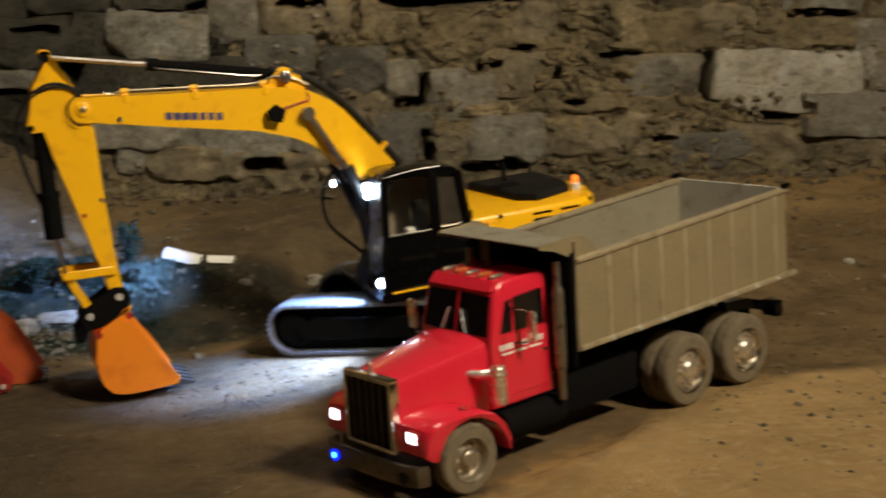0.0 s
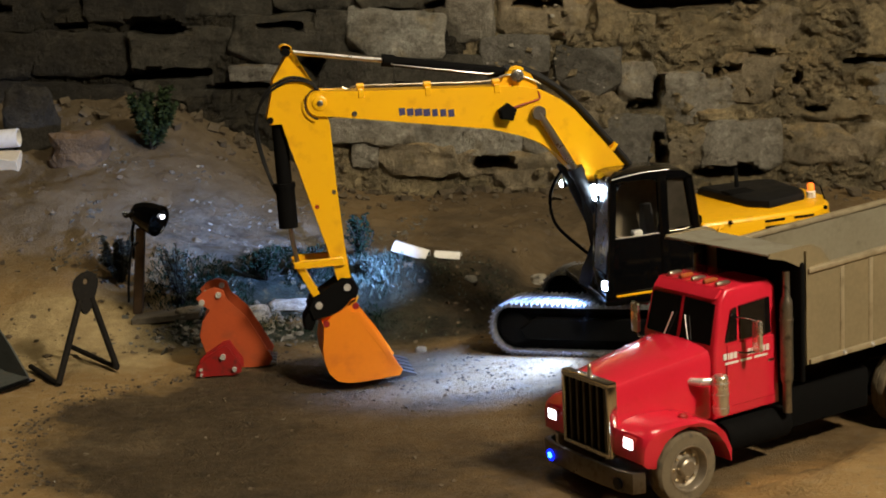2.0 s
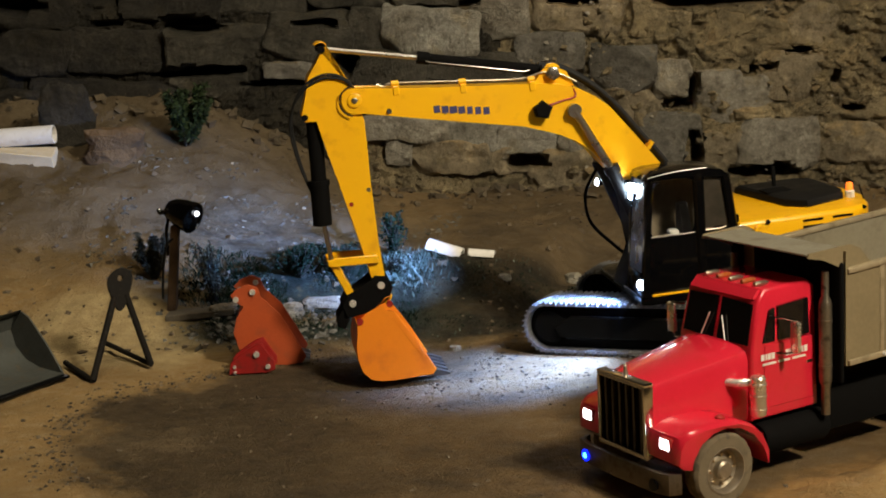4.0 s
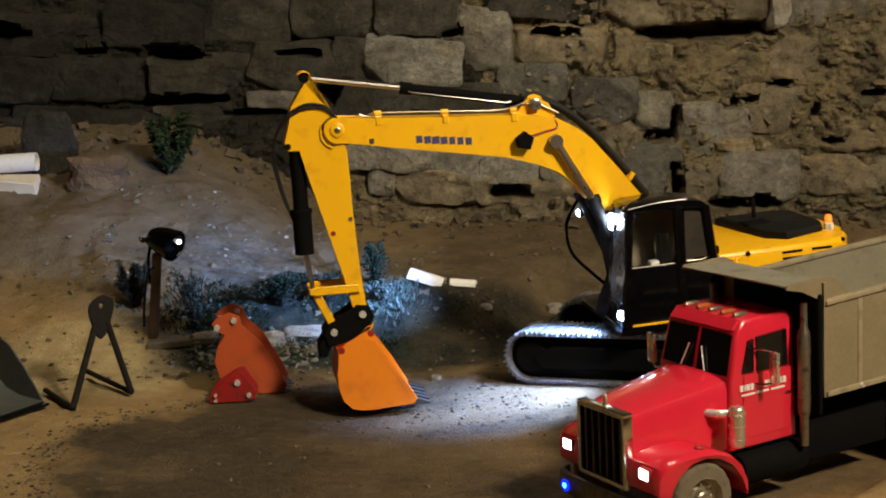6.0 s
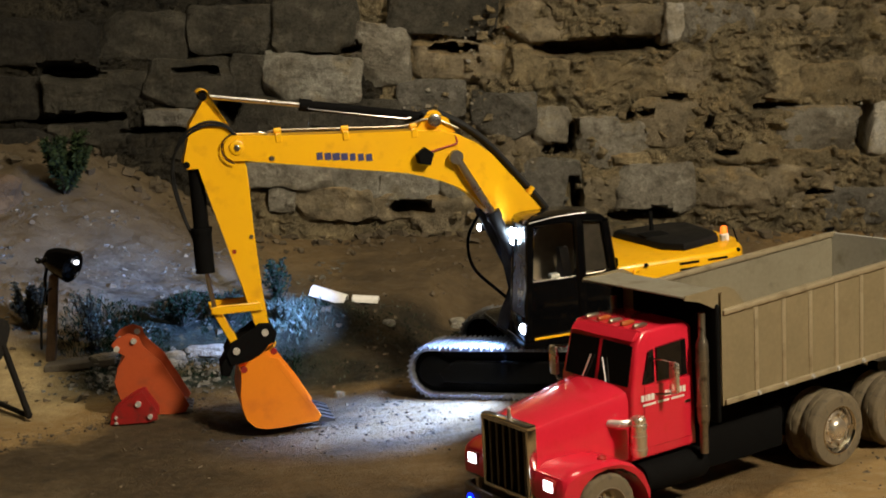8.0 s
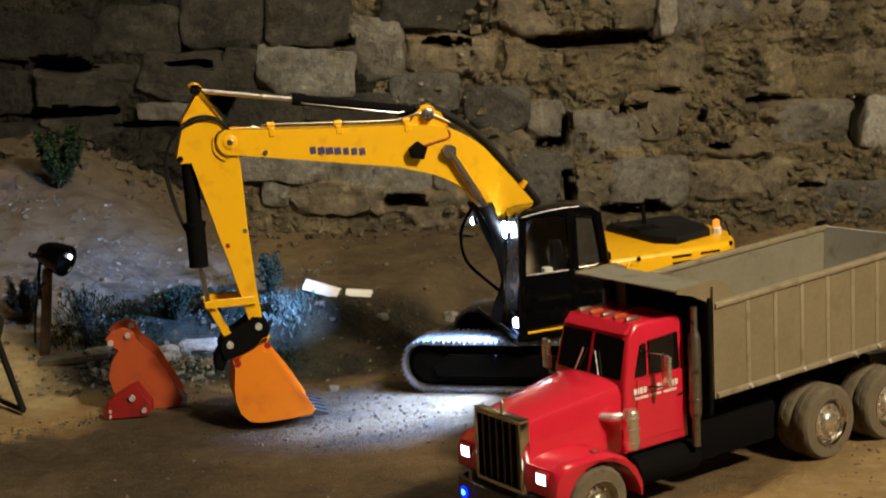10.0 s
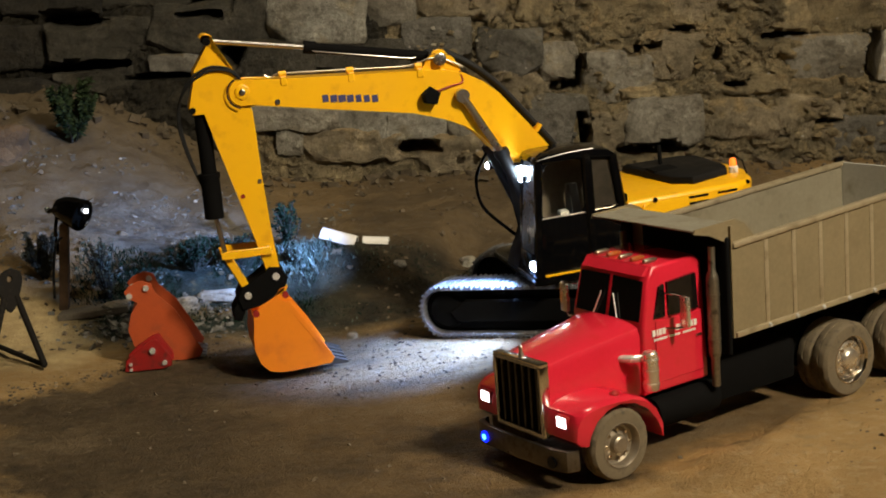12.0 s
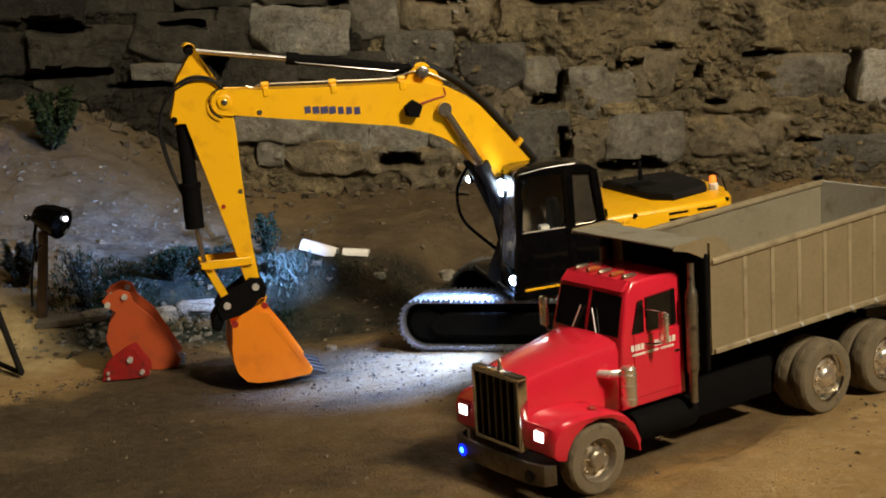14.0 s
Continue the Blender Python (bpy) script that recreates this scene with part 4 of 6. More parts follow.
        bm = bmesh.new()
        box(bm, -0.155, -0.146, min(s * 0.061, s * 0.0635), max(s * 0.061, s * 0.0635), 0.125, 0.128, 0.0005, 1)
        part("handle", bm, CHROME, door, "chrome door handle")
        for x, w in ((-0.080, 0.0046), (-0.0862, 0.0022), (-0.0895, 0.0046), (-0.0952, 0.0046), (-0.116, 0.0046), (-0.1218, 0.0046), (-0.1276, 0.0046), (-0.1334, 0.0036), (-0.1382, 0.0040), (-0.1436, 0.0046)):
            bm = bmesh.new()
            box(bm, x - w, x, min(s * 0.0616, s * 0.0622), max(s * 0.0616, s * 0.0622), 0.1385, 0.1455)
            part("lettering", bm, WHITE_PAINT, door, "white door lettering as plain bars")
        for x0_, x1_ in ((-0.102, -0.082), (-0.122, -0.105), (-0.146, -0.126)):
            bm = bmesh.new()
            box(bm, x0_, x1_, min(s * 0.0616, s * 0.0622), max(s * 0.0616, s * 0.0622), 0.1328, 0.1352)
            part("lettering", bm, WHITE_PAINT, door, "white line of small lettering")
        # mirror on its bracket
        bm = bmesh.new()
        mx = -0.113 if s > 0 else -0.074
        box(bm, mx - 0.003, mx + 0.003, s * 0.081 - 0.0065, s * 0.081 + 0.0065, 0.146, 0.182, 0.0025)
        mirror = part("mirror", bm, POLISHED, cab, "upright chrome wing mirror")
        for z in (0.144, 0.184):
            bm = bmesh.new()
            tube(bm, [(max(mx, -0.100), s * 0.058, z), (mx + 0.005, s * 0.070, z), (mx, s * 0.081, z - 0.002 if z > 0.17 else z + 0.003)], 0.0012, 6)
            part("bracket", bm, CHROME, cab)
        # air cleaner and horn beside the hood
        bm = bmesh.new()
        lathe(bm, [(0.003, 0.086), (0.0078, 0.0864), (0.0088, 0.088), (0.0088, 0.0925), (0.0094, 0.0930), (0.0094, 0.0950), (0.0088, 0.0955), (0.0088, 0.1075), (0.0094, 0.1080), (0.0094, 0.1100), (0.0088, 0.1105), (0.0088, 0.1200), (0.0096, 0.1205), (0.0096, 0.1225), (0.0086, 0.1235), (0.0086, 0.1285), (0.0070, 0.1305), (0.001, 0.131)], 28, "z", (-0.060, s * 0.078, -0.001))
        part("air_cleaner", bm, POLISHED, T, "ribbed chrome air cleaner canister")
        bm = bmesh.new()
        tube(bm, curve_pts([(-0.060, s * 0.072, 0.122), (-0.048, s * 0.064, 0.121), (-0.040, s * 0.046, 0.120)], 5), 0.0042, 10)
        part("intake_pipe", bm, BRIGHT_BOLT, T)
        # exhaust stack and its perforated muffler
        bm = bmesh.new()
        lathe(bm, [(0.0032, 0.228), (0.0042, 0.228), (0.0042, 0.200), (0.0066, 0.195), (0.0074, 0.190), (0.0074, 0.106), (0.0066, 0.101), (0.0050, 0.097), (0.0050, 0.064), (0.002, 0.064)], 20, "z", (-0.1645, s * 0.0735, 0))
        stack = part("exhaust_pipe", bm, PIPE, T, "dull chrome exhaust stack")
        for z in (0.120, 0.172):
            bm = bmesh.new()
            lathe(bm, [(0.0070, z - 0.0018), (0.0080, z - 0.0014), (0.0080, z + 0.0014), (0.0070, z + 0.0018)], 20, "z", (-0.1645, s * 0.0735, 0))
            part("clamp", bm, PIPE, stack)
        bm = bmesh.new()
        tube(bm, curve_pts([(-0.176, s * 0.076, 0.184), (-0.178, s * 0.086, 0.182), (-0.178, s * 0.087, 0.155), (-0.178, s * 0.086, 0.128), (-0.176, s * 0.076, 0.126)], 5), 0.0013, 8)
        part("grab_handle", bm, CHROME, T, "thin chrome grab handle")
        # fuel tank and step, the tank enlarged to deepen the shade below the door
        bm = bmesh.new()
        lathe(bm, [(0.004, -0.178), (0.017, -0.177), (0.019, -0.174), (0.019, -0.084), (0.017, -0.081), (0.004, -0.080)], 24, "x", (0, s * 0.052, 0.047))
        part("fuel_tank", bm, MATT_BLACK, T, "black fuel tank")
    bm = bmesh.new()
    prism(bm, [(-0.0775, 0.2065), (-0.086, 0.2155), (-0.092, 0.2145), (-0.084, 0.2055)], -0.052, 0.052, 0.001, 1)
    part("sun_visor", bm, RED, cab)
    for i in range(5):
        bm = bmesh.new()
        y = -0.04 + 0.02 * i
        lathe(bm, [(0.001, -0.091), (0.0024, -0.0916), (0.0033, -0.0950), (0.0030, -0.1070), (0.001, -0.1120)], 12, "x", (0, y, 0.2192))
        part("roof_lamp", bm, AMBER_DULL if i % 2 else STACK, cab, "small roof marker lamp")
    # mid body clutter, enlarged to a black box that fills in shade
    bm = bmesh.new()
    box(bm, -0.318, -0.185, -0.056, 0.056, 0.034, 0.085, 0.005)
    box(bm, -0.34, -0.31, -0.03, 0.03, 0.05, 0.095, 0.003)
    part("gearbox", bm, MATT_BLACK, T, "black drive gear below the bed, widened to fill in shade")
    for s in (1, -1):
        bm = bmesh.new()
        box(bm, -0.600, -0.585, s * 0.060 - 0.013, s * 0.060 + 0.013, 0.070, 0.092, 0.002)
        loft(bm, [[(x, s * 0.045 - 0.008, z), (x, s * 0.045 + 0.008, z), (x, s * 0.045 + 0.008, z + 0.014), (x, s * 0.045 - 0.008, z + 0.014)] for x, z in ((-0.50, 0.092), (-0.545, 0.088), (-0.588, 0.076))])
        part("tail_lamp", bm, BLACK, T, "black tail lamp bracket")


def bed_z(x, z):
    """The bed rises a little towards its tail."""
    k = max(0.0, min(1.0, (z - 0.120) / 0.109))
    return z + (0.008 + 0.012 * k) * (-0.183 - x) / 0.4


def build_bed():
    bed = thing("tipper_body", pose(0, 0, 0), "", "")
    bed.parent = TRUCK
    x0, x1, w, z0, z1 = -0.183, -0.585, 0.090, 0.120, 0.229

    def slab(bm, xa, xb, ya, yb, za, zb, bev=0.0):
        box(bm, min(xa, xb), max(xa, xb), min(ya, yb), max(ya, yb), za, zb, bev)
        for v in bm.verts:
            v.co.z = bed_z(v.co.x, v.co.z)
    for s in (1, -1):
        bm = bmesh.new()
        slab(bm, x0, x1, s * w, s * (w - 0.002), z0 + 0.004, z1)
        side = part("side_wall", bm, BED, bed, "dusty aluminium bed side")
        bm = bmesh.new()
        slab(bm, x0, x1, s * (w - 0.0021), s * (w - 0.0034), z0 + 0.004, z1 - 0.002)
        part("lining", bm, BED_IN, side, "scuffed grey bed lining")
        bm = bmesh.new()
        slab(bm, x0 + 0.002, x1 - 0.004, s * (w + 0.003), s * (w - 0.006), z1 - 0.004, z1 + 0.002, 0.0012)
        part("top_rail", bm, BED_EDGE, side, "folded top rail")
        bm = bmesh.new()
        slab(bm, x0 + 0.001, x1 - 0.020, s * (w + 0.0035), s * (w - 0.004), z0 + 0.0005, z0 + 0.0065, 0.001)
        part("bottom_rail", bm, BED_EDGE, side, "projecting bottom rail")
        for i in range(8):
            bm = bmesh.new()
            x = x0 - 0.052 - 0.0465 * i
            slab(bm, x - 0.0032, x + 0.0032, s * (w - 0.001), s * (w + 0.0010), z0 + 0.006, z1 - 0.003, 0.0005)
            part("rib", bm, BED_EDGE, side)
            bm = bmesh.new()
            rod(bm, (x, s * (w + 0.003), bed_z(x, z0 + 0.0035)), (x, s * (w + 0.0060), bed_z(x, z0 + 0.0035)), 0.0034, 0.0020, 8)
            part("bolt", bm, BRIGHT_BOLT, side)
    bm = bmesh.new()
    slab(bm, x0, x1, -w + 0.004, w - 0.004, z0, z0 + 0.004)
    part("bed_floor", bm, BED_IN, bed, "scuffed grey bed floor")
    bm = bmesh.new()
    slab(bm, x0, x0 + 0.004, -w, w, z0, 0.2505)
    part("headboard", bm, BED, bed, "aluminium headboard")
    bm = bmesh.new()
    slab(bm, x1 + 0.004, x1, -w + 0.004, w - 0.004, z0 + 0.004, z1 + 0.001)
    part("tailgate", bm, TAIL, bed, "grey tailgate")
    for s in (1, -1):
        bm = bmesh.new()
        slab(bm, x1 - 0.004, x1 + 0.010, s * (w - 0.002), s * (w + 0.006), z1 + 0.001, z1 + 0.008, 0.002)
        part("hinge", bm, BLACK, bed, "dark tailgate hinge")
    # cab guard over the cab, with folded side cheeks
    bm = bmesh.new()
    box(bm, -0.184, -0.126, -0.0842, 0.0842, 0.2515, 0.2535, 0.0006, 1)
    guard = part("cab_guard", bm, GUARD, bed, "flat aluminium guard over the cab")
    for s in (1, -1):
        bm = bmesh.new()
        prism(bm, [(-0.222, 0.231), (-0.205, 0.250), (-0.190, 0.2565), (-0.128, 0.2545), (-0.126, 0.2495), (-0.150, 0.244), (-0.184, 0.228)], s * 0.0845, s * 0.0865)
        part("cheek", bm, BED, guard, "folded cheek of the guard")
    # black upright frame ahead of the bed
    for s in (1, -1):
        bm = bmesh.new()
        box(bm, -0.1788, -0.1725, s * 0.0800 - 0.0095, s * 0.0800 + 0.0095, 0.10, 0.2380, 0.003, 3)
        part("upright", bm, MATT_BLACK, bed, "black upright frame ahead of the bed")
    bm = bmesh.new()
    box(bm, -0.1786, -0.1735, -0.0500, 0.0700, 0.09, 0.2450, 0.002)
    part("front_panel", bm, MATT_BLACK, bed, "black panel ahead of the bed")


build_truck()
build_bed()

# ---------------------------------------------------------------- excavator
EX = EX_POSE
EXCAVATOR = thing("excavator", EX, "yellow and black model excavator, working lamps on", "excavator")


def arc(cx, cz, r, a0, a1, n):
    return [(cx + r * math.cos(math.radians(a0 + (a1 - a0) * i / n)), cz + r * math.sin(math.radians(a0 + (a1 - a0) * i / n))) for i in range(n + 1)]


def build_undercarriage(X):
    under = new("undercarriage")
    under.parent = X
    under.matrix_local = pose(0.0, 0.0, 0, 0, 0, -37)
    half, rad_, w = 0.182, 0.040, 0.034
    n = 58
    per = 4 * half + 2 * math.pi * rad_
    shoe = None
    for s in (1, -1):
        off = (0.005, s * 0.100, 0)
        bm = bmesh.new()
        pr = []
        for i in range(40):
            a = 2 * math.pi * i / 40
            cx = half if math.cos(a) > 0 else -half
            pr.append((cx + (rad_ - 0.007) * math.cos(a), 0.043 + (rad_ - 0.007) * math.sin(a)))
        prism(bm, pr, -w * 0.55, w * 0.55, 0.002, 1)
        belt = part("track", bm, MATT_BLACK, under, "black rubber-dusted crawler track")
        belt.location = off
        bm = bmesh.new()
        prism(bm, [(-half * 0.9, 0.026), (half * 0.9, 0.026), (half * 0.95, 0.042), (half * 0.8, 0.060), (-half * 0.8, 0.060), (-half * 0.95, 0.042)], s * w * 0.56, s * w * 0.86, 0.002, 1)
        part("side_frame", bm, MATT_BLACK, belt, "black track side frame")
        for e in (-1, 1):
            bm = bmesh.new()
            lathe(bm, [(0.004, -w * 0.7), (0.024, -w * 0.7), (0.030, -w * 0.55), (0.030, w * 0.55), (0.024, w * 0.7), (0.004, w * 0.75)], 28, "y", (e * half, 0, 0.043))
            part("sprocket", bm, MATT_BLACK, belt)
        for i in range(n):
            d = per * i / n
            if d < 2 * half:
                m = pose(-half + d, 0, 0.043 + rad_)
            elif d < 2 * half + math.pi * rad_:
                m = pose(half, 0, 0.043) @ pose(0, 0, 0, 0, math.degrees((d - 2 * half) / rad_), 0) @ pose(0, 0, rad_)
            elif d < 4 * half + math.pi * rad_:
                m = pose(half - (d - 2 * half - math.pi * rad_), 0, 0.043 - rad_, 0, 180, 0)
            else:
                m = pose(-half, 0, 0.043) @ pose(0, 0, 0, 0, 180 + math.degrees((d - 4 * half - math.pi * rad_) / rad_), 0) @ pose(0, 0, rad_)
            if shoe is None:
                bm = bmesh.new()
                loft(bm, [[(-0.0076, y, -0.006), (0.0074, y, -0.006), (0.0074, y, -0.002), (0.004, y, -0.002), (0.0035, y, 0.001), (0.0015, y, 0.001), (0.001, y, -0.002), (-0.004, y, -0.002), (-0.0045, y, 0.0014), (-0.0065, y, 0.0014), (-0.0076, y, -0.002)] for y in (-w, w)])
                shoe = part("track_shoe", bm, TRACK, belt)
                shoe.matrix_local = m
            else:
                again(shoe, m, belt)
    bm = bmesh.new()
    box(bm, -0.11, 0.11, -0.08, 0.08, 0.035, 0.070, 0.01)
    part("car_body", bm, BLACK, under, "black undercarriage frame")
    bm = bmesh.new()
    lathe(bm, [(0.060, 0.066), (0.072, 0.070), (0.072, 0.086), (0.060, 0.092)], 32, "z")
    part("slewing_ring", bm, MATT_BLACK, under)


def build_house(X):
    house = new("house")
    house.parent = X
    bm = bmesh.new()
    prism(bm, [(0.115, -0.11), (0.115, 0.118), (0.10, 0.124), (-0.19, 0.124), (-0.225, 0.10), (-0.225, -0.10), (-0.19, -0.124), (0.10, -0.124)], 0.088, 0.101, 0.003, 2, plane="xy")
    part("deck", bm, BLACK, house, "black deck plate")
    bm = bmesh.new()
    box(bm, -0.17, 0.100, 0.1235, 0.1262, 0.1010, 0.1045, 0.0006, 1)
    part("deck_stripe", bm, YELLOW, house, "thin yellow edge stripe")
    # hood with a rounded stern
    bm = bmesh.new()
    prism(bm, [(-0.035, -0.122), (-0.19, -0.122), (-0.222, -0.112), (-0.246, -0.085), (-0.256, -0.04), (-0.258, 0), (-0.256, 0.04), (-0.246, 0.085), (-0.230, 0.110), (-0.205, 0.122), (-0.035, 0.122)], 0.101, 0.190, 0.007, 3, plane="xy")
    hood = part("engine_hood", bm, YELLOW, house, "yellow engine hood and counterweight")
    # raised grille hood in black, sloped sides
    bm = bmesh.new()
    foot = [(-0.112, -0.108), (-0.208, -0.108), (-0.232, -0.085), (-0.232, 0.030), (-0.222, 0.052), (-0.155, 0.082), (-0.132, 0.052), (-0.114, -0.085)]
    cx = sum(p[0] for p in foot) / len(foot)
    cy = sum(p[1] for p in foot) / len(foot)
    loft(bm, [[(x, y, 0.1895) for x, y in foot], [(x, y, 0.1945) for x, y in foot], [(cx + (x - cx) * 0.97, cy + (y - cy) * 0.96, 0.2000) for x, y in foot], [(cx + (x - cx) * 0.90, cy + (y - cy) * 0.88, 0.2030) for x, y in foot]])
    top = part("hood_grille", bm, SATIN_BLACK, hood, "black raised hood cover")
    bm = bmesh.new()
    box(bm, -0.165, -0.125, -0.035, 0.0, 0.2020, 0.2042, 0.0008)
    part("filler_cap", bm, MATT_BLACK, top)
    bm = bmesh.new()
    lathe(bm, [(0.0026, 0.201), (0.0034, 0.201), (0.0034, 0.232), (0.0026, 0.2335), (0.0024, 0.230), (0.0004, 0.229)], 14, "z", (-0.158, -0.055, 0))
    part("exhaust_stub", bm, MATT_BLACK, hood, "short black exhaust pipe")
    for x in (-0.145, -0.190):
        for z in (0.180, 0.171):
            bm = bmesh.new()
            box(bm, x - 0.015, x + 0.015, 0.1210, 0.1228, z - 0.0016, z + 0.0016)
            part("vent", bm, MATT_BLACK, hood, "narrow black vent slot")
    for x in (-0.078, -0.228):
        bm = bmesh.new()
        rod(bm, (x, 0.1215 if x > -0.2 else 0.108, 0.186), (x, 0.125 if x > -0.2 else 0.112, 0.186), 0.003, seg=10)
        part("latch", bm, MATT_BLACK, hood)
    bm = bmesh.new()
    lathe(bm, [(0.002, 0.1895), (0.0070, 0.190), (0.0072, 0.1990), (0.0064, 0.2000), (0.002, 0.2005)], 20, "z", (-0.236, 0.045, 0))
    base = part("beacon_base", bm, PVC, hood, "white beacon base")
    bm = bmesh.new()
    lathe(bm, [(0.002, 0.2004), (0.0052, 0.2008), (0.0052, 0.2085), (0.0042, 0.2115), (0.001, 0.2125)], 20, "z", (-0.236, 0.045, 0))
    part("beacon_lens", bm, AMBER_GLOW, hood, "amber beacon lens")
    bm = bmesh.new()
    rod(bm, (-0.246, 0.070, 0.189), (-0.240, 0.070, 0.212), 0.0011, seg=6)
    part("aerial", bm, MATT_BLACK, hood, "thin black aerial")
    # yellow grab rail beside the hood
    bm = bmesh.new()
    tube(bm, curve_pts([(-0.060, 0.124, 0.101), (-0.060, 0.127, 0.14), (-0.058, 0.127, 0.176), (-0.066, 0.122, 0.181)], 4), 0.0027, 8)
    part("grab_rail", bm, YELLOW, house, "yellow grab rail")
    # operator's cab: sills, posts, roof and panes
    y0, y1, z0, z1 = 0.046, 0.118, 0.101, 0.275
    fx0, fx1 = 0.108, 0.090
    bm = bmesh.new()
    box(bm, -0.038, fx0, y0, y1, z0, z0 + 0.008, 0.002)
    cabf = part("cab", bm, BLACK, house, "glossy black operator's cab")

    def post(a, b, r=0.0055):
        pb = bmesh.new()
        loft(pb, [[(p[0] + dx * r, p[1] + dy * r, p[2]) for dx, dy in ((-1, -0.6), (-0.6, -1), (0.6, -1), (1, -0.6), (1, 0.6), (0.6, 1), (-0.6, 1), (-1, 0.6))] for p in (a, b)])
        part("post", pb, BLACK, cabf, "black cab post")
    for y in (y0, y1):
        post((fx0, y, z0), (fx1, y, z1 - 0.006))
        post((-0.036, y, z0), (-0.020, y, z1 - 0.012), 0.006)
    post((0.0235, y1, z0), (0.0185, y1, z1 - 0.006), 0.0070)
    for dims in ((0.027, fx0 - 0.005, y1 - 0.004, y1 + 0.004, z0, 0.184), (-0.030, 0.018, y1 - 0.004, y1 + 0.003, z0, 0.187), (-0.040, -0.032, y0 + 0.006, y1 - 0.006, z0, 0.20), (fx0 - 0.004, fx0 + 0.005, y0 + 0.006, y1 - 0.006, z0, 0.135)):
        pb = bmesh.new()
        box(pb, *dims, 0.002)
        part("panel", pb, BLACK, cabf, "glossy black cab panel")
    bm = bmesh.new()
    prism(bm, [(fx1 + 0.006, z1 - 0.009), (fx1 + 0.001, z1 - 0.001), (fx1 - 0.012, z1 + 0.002), (0.02, z1 + 0.002), (-0.014, z1 - 0.004), (-0.026, z1 - 0.014), (-0.024, z1 - 0.018), (0.02, z1 - 0.011)], y0 - 0.006, y1 + 0.006, 0.002, 2)
    part("roof", bm, BLACK, cabf, "black cab roof")
    bm = bmesh.new()
    tube(bm, curve_pts([(fx1 + 0.003, y1 + 0.0068, z1 - 0.004), (0.05, y1 + 0.0068, z1 + 0.0005), (0.008, y1 + 0.0068, z1 + 0.0005)], 4), 0.0007, 6)
    part("gutter", bm, STEEL, cabf, "bright edge of the roof gutter")
    for nm, ring, off in (("windscreen", [(fx0 + 0.002, y0 + 0.006, 0.135), (fx0 + 0.002, y1 - 0.006, 0.135), (fx1 + 0.002, y1 - 0.006, z1 - 0.008), (fx1 + 0.002, y0 + 0.006, z1 - 0.008)], (0.0012, 0, 0)), ("side_window", [(0.0285, y1, 0.186), (fx0 - 0.011, y1, 0.186), (fx1 - 0.005, y1, z1 - 0.012), (0.0245, y1, z1 - 0.012)], (0, 0.0012, 0)), ("rear_side_window", [(-0.027, y1, 0.189), (0.0155, y1, 0.189), (0.0110, y1, z1 - 0.012), (-0.015, y1, z1 - 0.016)], (0, 0.0012, 0)), ("far_window", [(-0.027, y0, 0.15), (fx0 - 0.009, y0, 0.15), (fx1 - 0.005, y0, z1 - 0.012), (-0.015, y0, z1 - 0.014)], (0, 0.0012, 0))):
        bm = bmesh.new()
        loft(bm, [ring, [Vector(p) - Vector(off) for p in ring]])
        g = part(nm, bm, {"far_window": DUSTY_PANEL, "rear_side_window": SMOKY, "windscreen": DUSTY_GLASS}.get(nm, GLASS), cabf, {"far_window": "grimy far cab window", "rear_side_window": "smoky brown cab window"}.get(nm, "dusty clear cab window"))
        g.visible_shadow = False
    bm = bmesh.new()
    tube(bm, [(fx0 - 0.014, y1 + 0.0045, 0.186), (0.030, y1 + 0.0045, 0.1855)], 0.0011, 6)
    part("window_trim", bm, GRILLE_BAR, cabf, "bright lower window trim")
    bm = bmesh.new()
    tube(bm, [(0.014, y1 + 0.0045, 0.1865), (-0.010, y1 + 0.0045, 0.1865), (-0.016, y1 + 0.0045, 0.1885)], 0.0009, 6)
    part("window_trim", bm, STACK, cabf, "bright lower window trim")
    # rounded inner corners of the side window
    for cx_, cz_, ux, uz in ((fx0 - 0.013, 0.186, -1, 1), (0.0285, 0.186, 1, 1), (fx1 - 0.006, z1 - 0.012, -1, -1), (0.0245, z1 - 0.012, 1, -1)):
        pb = bmesh.new()
        k = 0.011
        prism(pb, [(cx_, cz_)] + [(cx_ + ux * k * (1 - math.sin(radians(a))), cz_ + uz * k * (1 - math.cos(radians(a)))) for a in range(0, 91, 15)], y1 - 0.002, y1 + 0.003)
        part("window_corner", pb, BLACK, cabf)
    bm = bmesh.new()
    box(bm, 0.024, 0.062, 0.057, 0.097, 0.112, 0.140, 0.006)
    loft(bm, [[(0.026 + k, y, z) for k, y in ((0.0, 0.060 + i), (0.013, 0.060 + i), (0.013, 0.094 - i), (0.0, 0.094 - i))] for z, i in ((0.132, 0.0), (0.190, 0.001), (0.207, 0.006), (0.222, 0.011))])
    part("seat", bm, SEAT_GREY, cabf, "grey operator's seat")
    bm = bmesh.new()
    box(bm, 0.053, 0.063, 0.097, 0.108, 0.135, 0.184, 0.003)
    box(bm, 0.049, 0.063, 0.094, 0.110, 0.183, 0.190, 0.002)
    part("control_console", bm, TAIL, cabf, "pale control console")
    # working lamps
    for p, r in (((0.094, 0.062, 0.249), 0.0072), ((0.096, 0.047, 0.248), 0.0078), ((0.099, 0.055, 0.238), 0.0060), ((0.104, 0.036, 0.254), 0.0050), ((0.122, -0.045, 0.247), 0.0055), ((0.111, 0.112, 0.118), 0.0075)):
        bm = bmesh.new()
        lathe(bm, [(0.003, -0.012), (r, -0.008), (r * 1.15, 0.0), (r, 0.001)], 18, "x", p)
